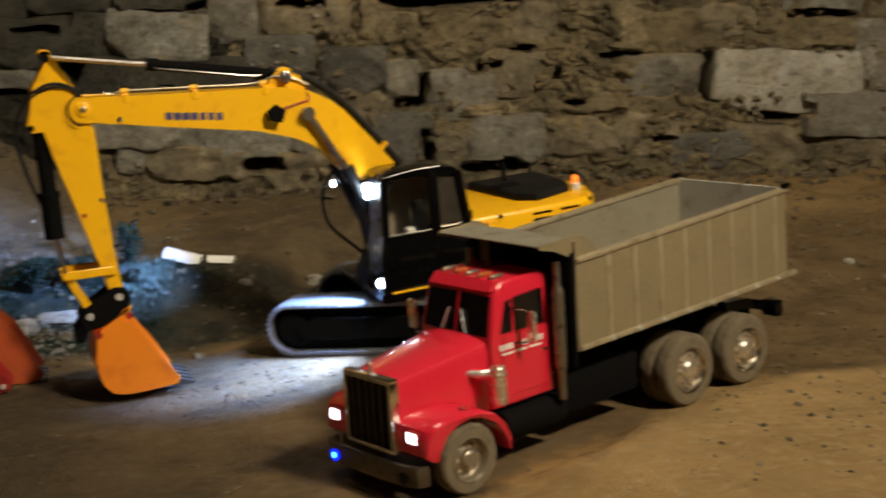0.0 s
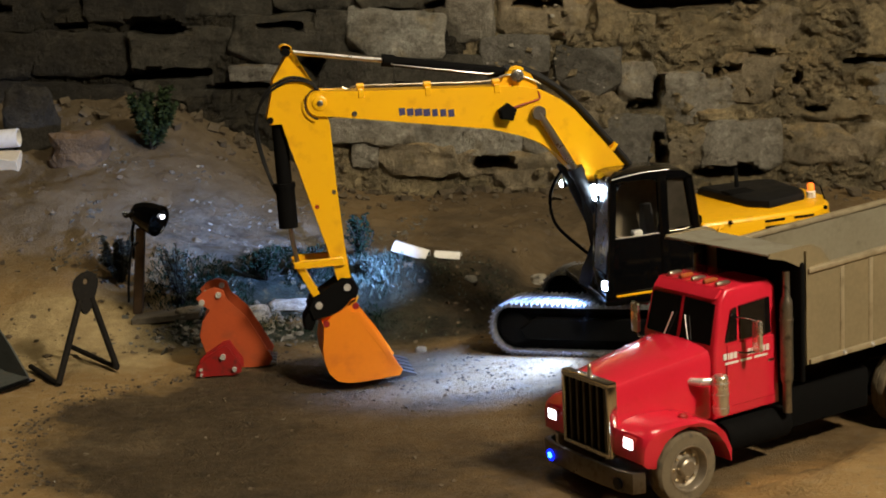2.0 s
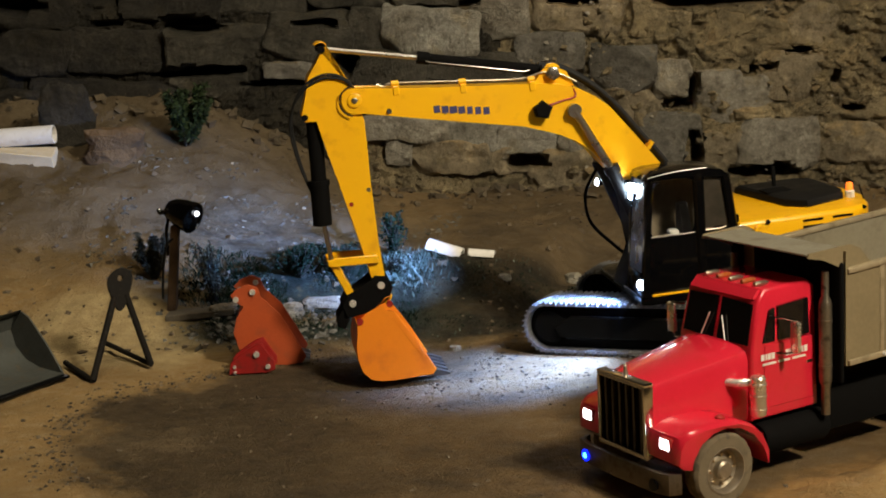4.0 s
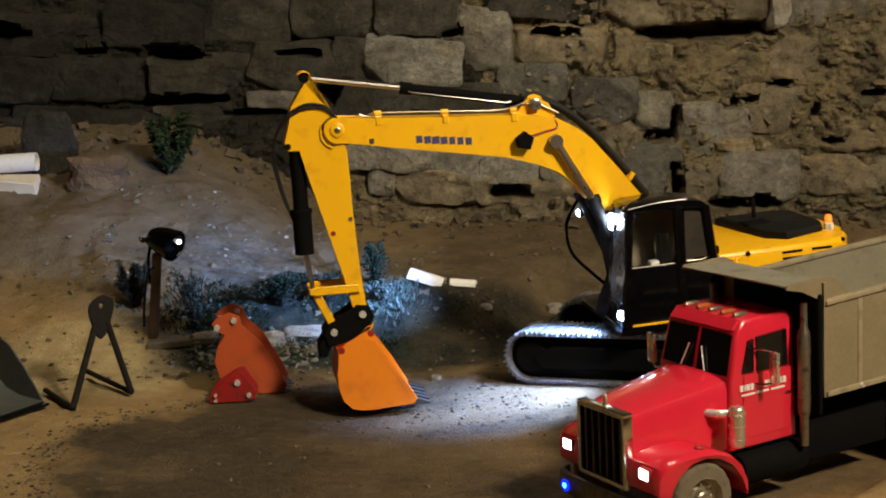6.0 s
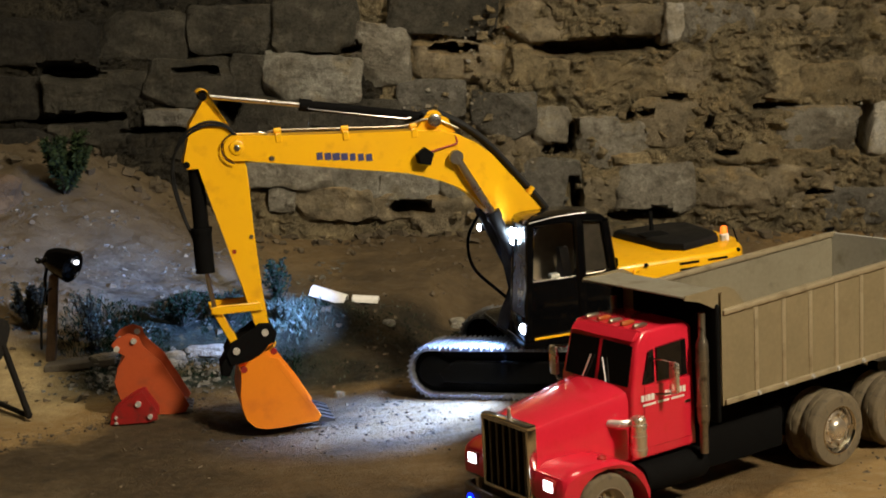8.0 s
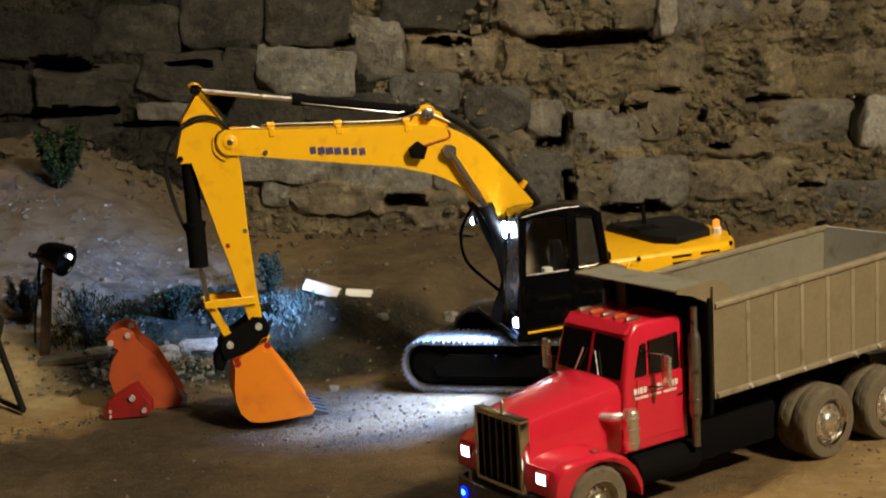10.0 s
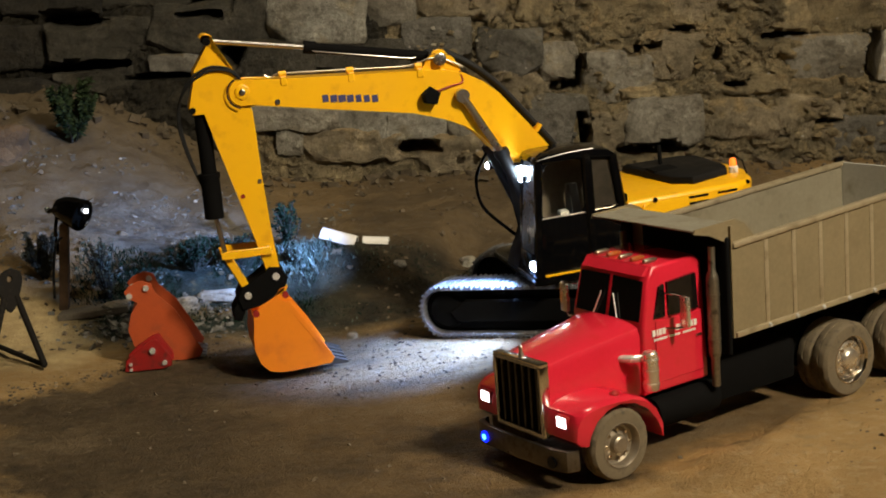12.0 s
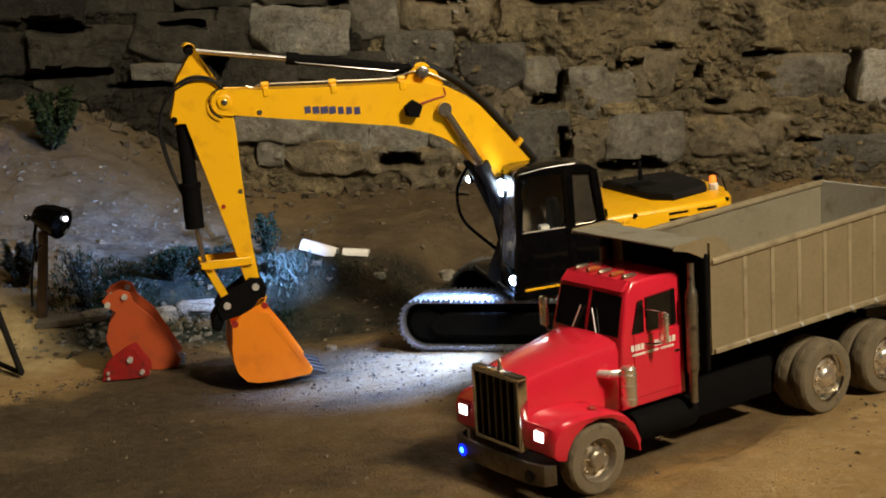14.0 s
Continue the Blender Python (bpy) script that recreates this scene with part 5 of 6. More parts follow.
        body = part("work_lamp", bm, BLACK, house, "black working lamp, lit")
        bm = bmesh.new()
        lathe(bm, [(r, 0.0012), (r * 0.92, r * 0.35), (r * 0.7, r * 0.65), (r * 0.4, r * 0.82), (r * 0.05, r * 0.88)], 18, "x", p)
        part("lens", bm, WHITE_GLOW, body, "glaring white lens")
    bm = bmesh.new()
    box(bm, 0.100, 0.114, 0.104, 0.120, 0.100, 0.112, 0.002)
    part("lamp_bracket", bm, BLACK, house)


def build_boom(X):
    boom_prof = [(0.478, 0.436), (0.419, 0.430), (0.323, 0.421), (0.216, 0.412), (0.183, 0.408), (0.159, 0.400), (0.131, 0.383), (0.111, 0.365), (0.073, 0.315), (0.042, 0.272), (0.000, 0.205), (-0.012, 0.175), (0.004, 0.155), (0.030, 0.160), (0.105, 0.258), (0.121, 0.275), (0.144, 0.306), (0.167, 0.323), (0.192, 0.336), (0.240, 0.353), (0.353, 0.376), (0.464, 0.399)] + arc(0.479, 0.419, 0.0195, -70, 80, 6)
    bm = bmesh.new()
    prism(bm, boom_prof, -0.026, 0.026, 0.0012, 1)
    boom = part("boom", bm, YELLOW, X, "yellow bent box-girder boom")
    for px, pz, r in ((0.479, 0.420, 0.0105), (0.167, 0.368, 0.0085), (0.191, 0.424, 0.009)):
        bm = bmesh.new()
        lathe(bm, [(0.001, -0.029), (r, -0.028), (r, 0.0278), (r * 0.85, 0.0285), (r * 0.4, 0.0285), (r * 0.35, 0.0295), (0.0005, 0.0295)], 24, "y", (px, 0, pz))
        part("pivot_pin", bm, YELLOW if r > 0.01 else STEEL, boom, "yellow pivot boss" if r > 0.01 else "steel pivot pin")
        if r > 0.01:
            bm = bmesh.new()
            lathe(bm, [(0.0042, 0.0284), (0.0042, 0.0302), (0.0034, 0.0306), (0.0004, 0.0306)], 18, "y", (px, 0, pz))
            part("pin_end", bm, STEEL, boom, "dark steel pin end")
    bm = bmesh.new()
    tube(bm, [(0.479 + 0.0215 * math.cos(radians(a)), 0.0275, 0.419 + 0.0215 * math.sin(radians(a))) for a in range(-75, 100, 12)], 0.0010, 8)
    part("hose", bm, RUBBER, boom, "black hose curled round the boom's end")
    for s in (1, -1):
        bm = bmesh.new()
        prism(bm, [(0.160, 0.402), (0.170, 0.425)] + arc(0.191, 0.424, 0.0145, 170, 20, 6) + [(0.222, 0.410)], s * 0.012, s * 0.018, 0.001, 1)
        part("cylinder_lug", bm, YELLOW, boom, "yellow cylinder lug")
    for px, pz in ((0.419, 0.430), (0.323, 0.4215), (0.223, 0.413)):
        bm = bmesh.new()
        box(bm, px - 0.0045, px + 0.0045, 0.012, 0.0276, pz - 0.010, pz + 0.003, 0.001, 1)
        cl = part("pipe_clamp", bm, YELLOW, boom, "yellow pipe clamp")
        bm = bmesh.new()
        lathe(bm, [(0.0015, -0.006), (0.0048, -0.005), (0.0048, 0.005), (0.0015, 0.006)], 12, "x", (px, 0.020, pz + 0.006))
        part("clamp_ring", bm, YELLOW, cl)
    bm = bmesh.new()
    prism(bm, [(0.207, 0.362), (0.224, 0.366), (0.226, 0.379), (0.212, 0.388), (0.200, 0.378)], 0.026, 0.044, 0.002, 1)
    part("boom_lamp", bm, MATT_BLACK, boom, "black lamp box on the boom")
    wd = (0.0105, 0.0115, 0.0130, 0.0115, 0.0095, 0.0100, 0.0105)
    for i, w in enumerate(wd):
        bm = bmesh.new()
        xx = 0.364 - 0.0118 * i
        zz = 0.3935 - 0.0018 * i
        box(bm, xx - w * 0.43, xx + w * 0.43, 0.0262, 0.0266, zz - 0.0052, zz + 0.0052, 0.0002, 1)
        part("lettering", bm, BLUE_PRINT, boom, "dark blue maker's mark as plain shapes")
    for px, pz in ((0.432, 0.399), (0.352, 0.386)):
        bm = bmesh.new()
        rod(bm, (px, 0.0262, pz), (px, 0.0280, pz), 0.0038 if px > 0.4 else 0.0012, seg=12)
        part("stud", bm, STEEL, boom)
    # hard pipe and hoses along the boom's back
    bm = bmesh.new()
    tube(bm, curve_pts([(0.445, 0.020, 0.438), (0.435, 0.020, 0.434), (0.419, 0.020, 0.437), (0.323, 0.020, 0.4285), (0.240, 0.020, 0.4215), (0.205, 0.021, 0.427), (0.180, 0.022, 0.421), (0.158, 0.022, 0.408)], 6), 0.0014, 8)
    part("hard_pipe", bm, STACK, boom, "thin bright hydraulic pipe")
    for yy, dz in ((-0.016, 0.008), (-0.002, 0.011), (0.014, 0.008)):
        bm = bmesh.new()
        tube(bm, curve_pts([(0.205, yy, 0.425 + dz), (0.178, yy, 0.421 + dz), (0.150, yy, 0.405 + dz), (0.125, yy, 0.385 + dz), (0.100, yy, 0.358 + dz), (0.068, yy, 0.315 + dz), (0.035, yy, 0.270 + dz), (0.012, yy, 0.230 + dz)], 6), 0.0042, 8)
        part("hose", bm, RUBBER, boom, "black hydraulic hose")
    for px, pz in ((0.058, 0.302),):
        bm = bmesh.new()
        prism(bm, [(px - 0.008, pz + 0.004), (px + 0.000, pz - 0.006), (px + 0.005, pz - 0.002), (px - 0.003, pz + 0.008)], 0.010, 0.0265, 0.001, 1)
        part("hose_clamp", bm, YELLOW, boom, "yellow hose clamp")
    bm = bmesh.new()
    tube(bm, curve_pts([(0.165, 0.024, 0.402), (0.162, 0.028, 0.388), (0.180, 0.0285, 0.384), (0.206, 0.030, 0.379)], 6), 0.0013, 6)
    part("lamp_cable", bm, DARK_RED, boom, "thin red lamp cable")
    # the boom's black foot between the cylinders, and the hard pipes that climb it
    bm = bmesh.new()
    prism(bm, [(0.000, 0.095), (0.116, 0.095), (0.108, 0.118), (0.088, 0.150), (0.098, 0.200), (0.103, 0.244), (0.078, 0.262), (0.030, 0.230), (-0.010, 0.180)], -0.030, 0.029, 0.003, 2)
    part("boom_foot", bm, SATIN_BLACK, X, "black boom foot")
    # boom cylinders on both sides, with their slack hoses
    for s in (1, -1):
        bm = bmesh.new()
        rod(bm, (0.167, s * 0.034, 0.368), (0.112, s * 0.034, 0.262), 0.0055, seg=14)
        lathe(bm, [(0.003, -0.005), (0.010, -0.005), (0.010, 0.005), (0.003, 0.005)], 18, "y", (0.167, s * 0.034, 0.368))
        part("cylinder_rod", bm, STEEL, X, "steel boom cylinder rod")
        bm = bmesh.new()
        rod(bm, (0.119, s * 0.034, 0.275), (0.062, s * 0.034, 0.125), 0.0095, seg=18)
        rod(bm, (0.121, s * 0.034, 0.281), (0.117, s * 0.034, 0.270), 0.0115, seg=18)
        part("boom_cylinder", bm, SATIN_BLACK, X, "black boom cylinder")
    bm = bmesh.new()
    tube(bm, curve_pts([(0.126, -0.030, 0.270), (0.146, -0.032, 0.235), (0.142, -0.034, 0.190), (0.109, -0.034, 0.150), (0.080, -0.032, 0.122)], 6), 0.0026, 8)
    part("hose", bm, MATT_BLACK, X, "slack black hydraulic hose")
    bm = bmesh.new()
    rod(bm, (0.517, 0, 0.496), (0.365, 0, 0.4645), 0.0036, seg=14)
    part("arm_cylinder_rod", bm, STEEL, X, "polished steel cylinder rod")
    bm = bmesh.new()
    rod(bm, (0.378, 0, 0.4672), (0.191, 0, 0.426), 0.0076, seg=20)
    rod(bm, (0.381, 0, 0.4680), (0.364, 0, 0.4643), 0.0092, seg=20)
    part("arm_cylinder", bm, MATT_BLACK, X, "black arm cylinder")
    bm = bmesh.new()
    tube(bm, [(0.372, 0.007, 0.463), (0.366, 0.0092, 0.460), (0.230, 0.0092, 0.4300), (0.222, 0.007, 0.431)], 0.0009, 8)
    part("cylinder_pipe", bm, STEEL, X, "thin pipe on the cylinder")


def build_arm(X):
    bm = bmesh.new()
    prism(bm, arc(0.517, 0.4965, 0.0105, 35, 150, 6)[::-1] + [(0.498, 0.477), (0.478, 0.435), (0.468, 0.390), (0.4695, 0.297), (0.4685, 0.214), (0.466, 0.150), (0.458, 0.132), (0.466, 0.118), (0.480, 0.130), (0.488, 0.179), (0.494, 0.210), (0.511, 0.287), (0.529, 0.366), (0.5345, 0.398)][::-1][::-1] + [(0.551, 0.3965), (0.556, 0.408), (0.543, 0.440), (0.541, 0.459)], -0.021, 0.021, 0.0012, 1)
    arm = part("arm", bm, YELLOW, X, "yellow tapered dipper arm")
    for px, pz, r in ((0.517, 0.496, 0.0058), (0.551, 0.404, 0.0045), (0.479, 0.190, 0.0068)):
        bm = bmesh.new()
        rod(bm, (px, -0.0235, pz), (px, 0.0235, pz), r, seg=18)
        part("pivot_pin", bm, MATT_BLACK if r < 0.006 else STEEL, arm, "dark pivot pin")
    for px, pz in ((0.501, 0.273), (0.474, 0.291)):
        bm = bmesh.new()
        rod(bm, (px, 0.021, pz), (px, 0.0222, pz), 0.0032, seg=10)
        part("bolt", bm, DARK_RED if px > 0.49 else STEEL, arm)
    # a weld seam round the arm's head and the hoses tied over it
    for k, dz in enumerate((0.0, 0.0045)):
        bm = bmesh.new()
        tube(bm, curve_pts([(0.476, 0.0225, 0.432 + dz * 0.3), (0.490, 0.0245, 0.450 + dz * 0.6), (0.512, 0.0245, 0.456 + dz), (0.532, 0.0235, 0.452 + dz), (0.552, 0.016, 0.438 + dz), (0.567, 0.006, 0.415), (0.570 + k * 0.003, 0.0, 0.380), (0.563 + k * 0.002, -0.002, 0.330), (0.551, 0.0, 0.285)], 6), 0.0019, 8)
        part("hose", bm, RUBBER, arm, "black hydraulic hose")
    bm = bmesh.new()
    rod(bm, (0.5385, 0.004, 0.402), (0.544, 0.004, 0.250), 0.0110, seg=20)
    rod(bm, (0.5420, 0.004, 0.305), (0.5445, 0.004, 0.246), 0.0138, seg=20)
    rod(bm, (0.5418, 0.004, 0.311), (0.5420, 0.004, 0.304), 0.0152, seg=20)
    part("bucket_cylinder", bm, MATT_BLACK, X, "black bucket cylinder")
    bm = bmesh.new()
    rod(bm, (0.5435, 0.004, 0.255), (0.5385, 0.004, 0.192), 0.0034, seg=12)
    part("bucket_cylinder_rod", bm, STEEL, X, "steel bucket cylinder rod")
    for s in (1, -1):
        bm = bmesh.new()
        prism(bm, [(0.472, 0.184), (0.474, 0.196), (0.532, 0.199), (0.545, 0.197), (0.545, 0.188), (0.534, 0.187)], s * 0.0235, s * 0.028, 0.001, 1)
        part("link_arm", bm, YELLOW, X, "yellow bucket link")
        bm = bmesh.new()
        prism(bm, [(0.546, 0.197), (0.534, 0.194), (0.509, 0.137), (0.519, 0.130)], s * 0.016, s * 0.0215, 0.001, 1)
        part("link_arm", bm, YELLOW, X, "yellow bucket link")
    bm = bmesh.new()
    prism(bm, [(0.533, 0.128), (0.524, 0.142), (0.498, 0.152), (0.480, 0.165), (0.462, 0.162), (0.456, 0.146), (0.464, 0.128), (0.500, 0.112), (0.528, 0.108)], -0.024, 0.026, 0.002, 1)
    cp = part("quick_coupler", bm, MATT_BLACK, X, "dark brown quick coupler")
    for px, pz in ((0.517, 0.130), (0.473, 0.151)):
        bm = bmesh.new()
        rod(bm, (px, -0.029, pz), (px, 0.029, pz), 0.0052, seg=14)
        part("pivot_pin", bm, BRIGHT_BOLT, cp, "bright pin end")
    bm = bmesh.new()
    prism(bm, [(0.532, 0.124), (0.541, 0.112), (0.542, 0.096), (0.531, 0.092), (0.523, 0.106)], -0.02, 0.022, 0.003, 2)
    part("coupler_hook", bm, MATT_BLACK, cp, "black coupler hook")
    # bucket: two cheeks with pin ears, a rolled shell and teeth
    shell = [(0.516, 0.104), (0.517, 0.088), (0.521, 0.070), (0.521, 0.052), (0.516, 0.032), (0.505, 0.019), (0.490, 0.0145), (0.470, 0.0135), (0.415, 0.0145)]
    bw = 0.050
    bucket = None
    for s in (1, -1):
        bm = bmesh.new()
        prism(bm, shell + [(0.409, 0.022), (0.431, 0.066), (0.461, 0.116)] + arc(0.466, 0.127, 0.0115, -50, 110, 6) + [(0.486, 0.123), (0.502, 0.118)] + arc(0.512, 0.108, 0.0085, 100, 190, 4)[:0], s * bw, s * (bw - 0.0025), 0.0006, 1)
        ck = part("bucket_cheek", bm, ORANGE, X, "orange bucket side plate")
        bm = bmesh.new()
        prism(bm, [(0.458, 0.110), (0.413, 0.030), (0.421, 0.030), (0.464, 0.106)], s * bw, s * (bw + 0.0005), 0.0002, 1)
        part("edge_strip", bm, ORANGE, ck)
        for px, pz in ((0.466, 0.127), (0.511, 0.107)):
            bm = bmesh.new()
            rod(bm, (px, s * (bw - 0.004), pz), (px, s * (bw + 0.0012), pz), 0.0048, seg=14)
            part("pin_end", bm, DARK_RED, ck, "rusty pin end")
    bm = bmesh.new()
    inner = [(x + (0.47 - x) * 0.04, z + (0.06 - z) * 0.05) for x, z in shell]
    prism(bm, shell + inner[::-1], -bw + 0.0025, bw - 0.0025)
    part("bucket_shell", bm, ORANGE, X, "orange rolled bucket shell")
    for i in range(5):
        bm = bmesh.new()
        y = -0.042 + 0.021 * i
        loft(bm, [[(0.424, y - 0.007, 0.0135), (0.424, y + 0.007, 0.0135), (0.424, y + 0.007, 0.0235), (0.424, y - 0.007, 0.0235)], [(0.404, y - 0.006, 0.0105), (0.404, y + 0.006, 0.0105), (0.404, y + 0.006, 0.0185), (0.404, y - 0.006, 0.0185)], [(0.390, y - 0.004, 0.0095), (0.390, y + 0.004, 0.0095), (0.390, y + 0.004, 0.0125), (0.390, y - 0.004, 0.0125)]])
        part("tooth", bm, TOOTH, X, "worn steel bucket tooth")


build_undercarriage(EXCAVATOR)
build_house(EXCAVATOR)
build_boom(EXCAVATOR)
build_arm(EXCAVATOR)

# ---------------------------------------------------------------- things round the working area


def stand_on(x, y, dz=0.0):
    return pose(x, y, ground_height(x, y) + dz)


def rock(name, x, y, sx, sy, sz, mt, label, seed, sink=0.3, group="loose rocks"):
    rng = random.Random(seed)
    bm = bmesh.new()
    bmesh.ops.create_icosphere(bm, subdivisions=3, radius=0.5)
    o = Vector((rng.uniform(0, 50), rng.uniform(0, 50), rng.uniform(0, 50)))
    for v in bm.verts:
        p = v.co.normalized()
        k = max(abs(p.x), abs(p.y), abs(p.z)) ** 0.6
        q = p * (0.5 / k) * (1 + 0.28 * noise.noise(p * 1.3 + o) + 0.12 * noise.noise(p * 4 + o) + 0.05 * noise.noise(p * 10 + o))
        v.co = (q.x * sx, q.y * sy, q.z * sz)
    ob = part(name, bm, mt, None, smooth=False)
    ob.matrix_world = pose(x, y, ground_height(x, y) + sz * (0.5 - sink), 0, 0, rng.uniform(-30, 30))
    return tagged(ob, label, "rock", group)


def build_stand():
    st = thing("a_frame_stand", stand_on(-0.678, 2.003), "small black steel A-frame stand on the soil", "stand")
    L_, R_ = Vector((-0.032, -0.041, 0.003)), Vector((0.033, 0.040, 0.003))
    ap = Vector((-0.011, 0.067, 0.136))
    for p in (L_, R_):
        bm = bmesh.new()
        d = (ap - p)
        rod(bm, p, p + d * 0.80, 0.0050, seg=10)
        part("leg", bm, IRON, st, "round black leg")
    # rounded head plate with a hole
    bm = bmesh.new()
    u = (R_ - L_).normalized()
    v = (ap - (L_ + R_) / 2).normalized()
    w = u.cross(v)
    c = ap + v * -0.006
    ring_o, ring_i = [], []
    n = 24
    for i in range(n):
        a = 2 * math.pi * i / n
        ro = 0.0200 + (0.028 * max(0, -math.sin(a)) ** 2)
        ring_o.append(c + u * (math.cos(a) * 0.0225) + v * (math.sin(a) * ro))
        ring_i.append(c + u * (math.cos(a) * 0.0048) + v * (math.sin(a) * 0.0048 + 0.004))
    fr = [[bm.verts.new(p + w * k) for p in rg] for rg in (ring_o, ring_i) for k in (-0.002, 0.002)]
    for a, b in ((fr[0], fr[1]), (fr[3], fr[2]), (fr[1], fr[3]), (fr[2], fr[0])):
        for i in range(n):
            bm.faces.new((a[i], a[(i + 1) % n], b[(i + 1) % n], b[i]))
    part("head_plate", bm, IRON, st, "rounded black plate with a hole")
    for p, q in ((R_, Vector((-0.083, 0.165, 0.010))), (L_, Vector((-0.105, 0.050, 0.008)))):
        bm = bmesh.new()
        rod(bm, p, q, 0.0042, seg=10)
        part("foot_bar", bm, IRON, st, "black foot bar")


def build_work_lamp():
    g = ground_height(-0.682, 2.317)
    wl = thing("work_lamp_on_post", pose(-0.682, 2.317, g), "black round floodlight on a short wooden post", "lamp")
    bm = bmesh.new()
    box(bm, -0.008, 0.008, -0.007, 0.007, -0.02, 0.182 - g, 0.0015, 1)
    for v in bm.verts:
        v.co.x += 0.0015 * noise.noise(v.co * 60) + 0.13 * (v.co.z - 0.02)
    part("post", bm, POST_WOOD, wl, "weathered brown wooden post")
    bm = bmesh.new()
    tube(bm, curve_pts([(-0.014, -0.010, 0.02), (-0.010, -0.011, 0.06), (0.0, -0.010, 0.11), (0.012, -0.006, 0.16 - g)], 5), 0.0022, 6)
    part("cable", bm, RUBBER, wl, "black cable down the post")
    hz = 0.200 - g
    ax = Vector((0.80, -0.35, -0.30)).normalized()
    c = Vector((0.034, 0.0, hz))
    q = ax.to_track_quat("Z", "Y")
    bm = bmesh.new()
    rings = []
    for r, a in ((0.004, -0.034), (0.014, -0.032), (0.020, -0.022), (0.025, -0.004), (0.0265, 0.010), (0.0275, 0.014), (0.0275, 0.019), (0.024, 0.020), (0.021, 0.012), (0.004, 0.010)):
        rings.append([c + q @ Vector((r * math.cos(2 * math.pi * i / 28), r * math.sin(2 * math.pi * i / 28), a)) for i in range(28)])
    loft(bm, rings)
    head = part("lamp_head", bm, BLACK, wl, "glossy black lamp housing")
    bm = bmesh.new()
    tube(bm, curve_pts([c + Vector((-0.026, -0.01, 0.012)), c + Vector((-0.04, -0.004, 0.004)), c + Vector((-0.044, 0.0, 0.010)), c + Vector((-0.03, 0.002, -0.004)), c + Vector((-0.034, 0, -0.03)), Vector((0, 0, 0.13 - g))], 5), 0.003, 8)
    part("bracket", bm, BLACK, wl, "bent black bracket")
    bm = bmesh.new()
    lens = [[c + q @ Vector((r * math.cos(2 * math.pi * i / 28), r * math.sin(2 * math.pi * i / 28), a)) for i in range(28)] for r, a in ((0.022, 0.016), (0.021, 0.018), (0.002, 0.021))]
    loft(bm, lens)
    part("glass", bm, WINDSCREEN, head, "dark lamp glass")
    bm = bmesh.new()
    bmesh.ops.create_icosphere(bm, subdivisions=2, radius=0.0042, matrix=Matrix.Translation(c + ax * 0.0205 + Vector((0.006, 0.0, 0.008))))
    part("led", bm, HEAD_GLOW, head, "small bright white diode")


def build_spare_bucket():
    sb = thing("spare_bucket", stand_on(-0.472, 2.100) @ pose(0, 0, 0, 0, 0, 8), "dusty orange spare excavator bucket lying on soil", "bucket")
    prof = [(0.052, 0.002), (0.030, 0.0), (0.0, 0.002), (-0.026, 0.010), (-0.044, 0.030), (-0.050, 0.056), (-0.043, 0.080), (-0.030, 0.096)]
    for s in (1, -1):
        bm = bmesh.new()
        prism(bm, prof + [(-0.044, 0.104), (-0.050, 0.114), (-0.040, 0.124), (-0.022, 0.130), (-0.008, 0.124), (-0.004, 0.108), (0.022, 0.082), (0.044, 0.040), (0.058, 0.012)], s * 0.036, s * 0.0335, 0.0006, 1)
        ck = part("side_plate", bm, DULL_ORANGE, sb, "dusty orange side plate")
        for px, pz in ((-0.016, 0.118), (-0.042, 0.108)):
            bm = bmesh.new()
            rod(bm, (px, s * 0.033, pz), (px, s * 0.040, pz), 0.0045, seg=14)
            part("boss", bm, BRIGHT_BOLT, ck, "steel pin boss")
    bm = bmesh.new()
    inner = [(x * 0.95, 0.05 + (z - 0.05) * 0.95) for x, z in prof]
    prism(bm, prof + inner[::-1], -0.0335, 0.0335)
    part("shell", bm, DULL_ORANGE, sb, "dusty orange rolled shell")
    for i in range(4):
        bm = bmesh.new()
        y = -0.028 + 0.0187 * i
        loft(bm, [[(0.046, y - 0.006, 0.001), (0.046, y + 0.006, 0.001), (0.046, y + 0.006, 0.008), (0.046, y - 0.006, 0.008)], [(0.062, y - 0.004, 0.001), (0.062, y + 0.004, 0.001), (0.062, y + 0.004, 0.004), (0.062, y - 0.004, 0.004)]])
        part("tooth", bm, STEEL, sb, "worn steel tooth")
    rb = thing("red_coupler", stand_on(-0.484, 2.036) @ pose(0, 0, 0.002, 0, 0, 6), "dark red metal quick coupler lying before the orange bucket", "coupler")
    for s in (1, -1):
        bm = bmesh.new()
        prism(bm, [(-0.036, 0.0), (-0.032, 0.018), (-0.018, 0.030), (0.006, 0.044), (0.016, 0.046), (0.022, 0.034), (0.034, 0.016), (0.034, 0.004), (0.020, 0.0)], s * 0.020, s * 0.015, 0.001, 1)
        part("side_plate", bm, DARK_RED, rb, "dark red side plate")
    bm = bmesh.new()
    box(bm, -0.026, 0.022, -0.015, 0.015, 0.004, 0.012, 0.001, 1)
    part("cross_plate", bm, DARK_RED, rb)
    for px, pz, r in ((0.008, 0.030, 0.0045), (-0.026, 0.012, 0.0024), (-0.026, 0.004, 0.0024), (0.024, 0.010, 0.0036)):
        bm = bmesh.new()
        rod(bm, (px, -0.024, pz), (px, 0.024, pz), r, seg=14)
        part("pin", bm, BRIGHT_BOLT, rb, "bright steel pin")


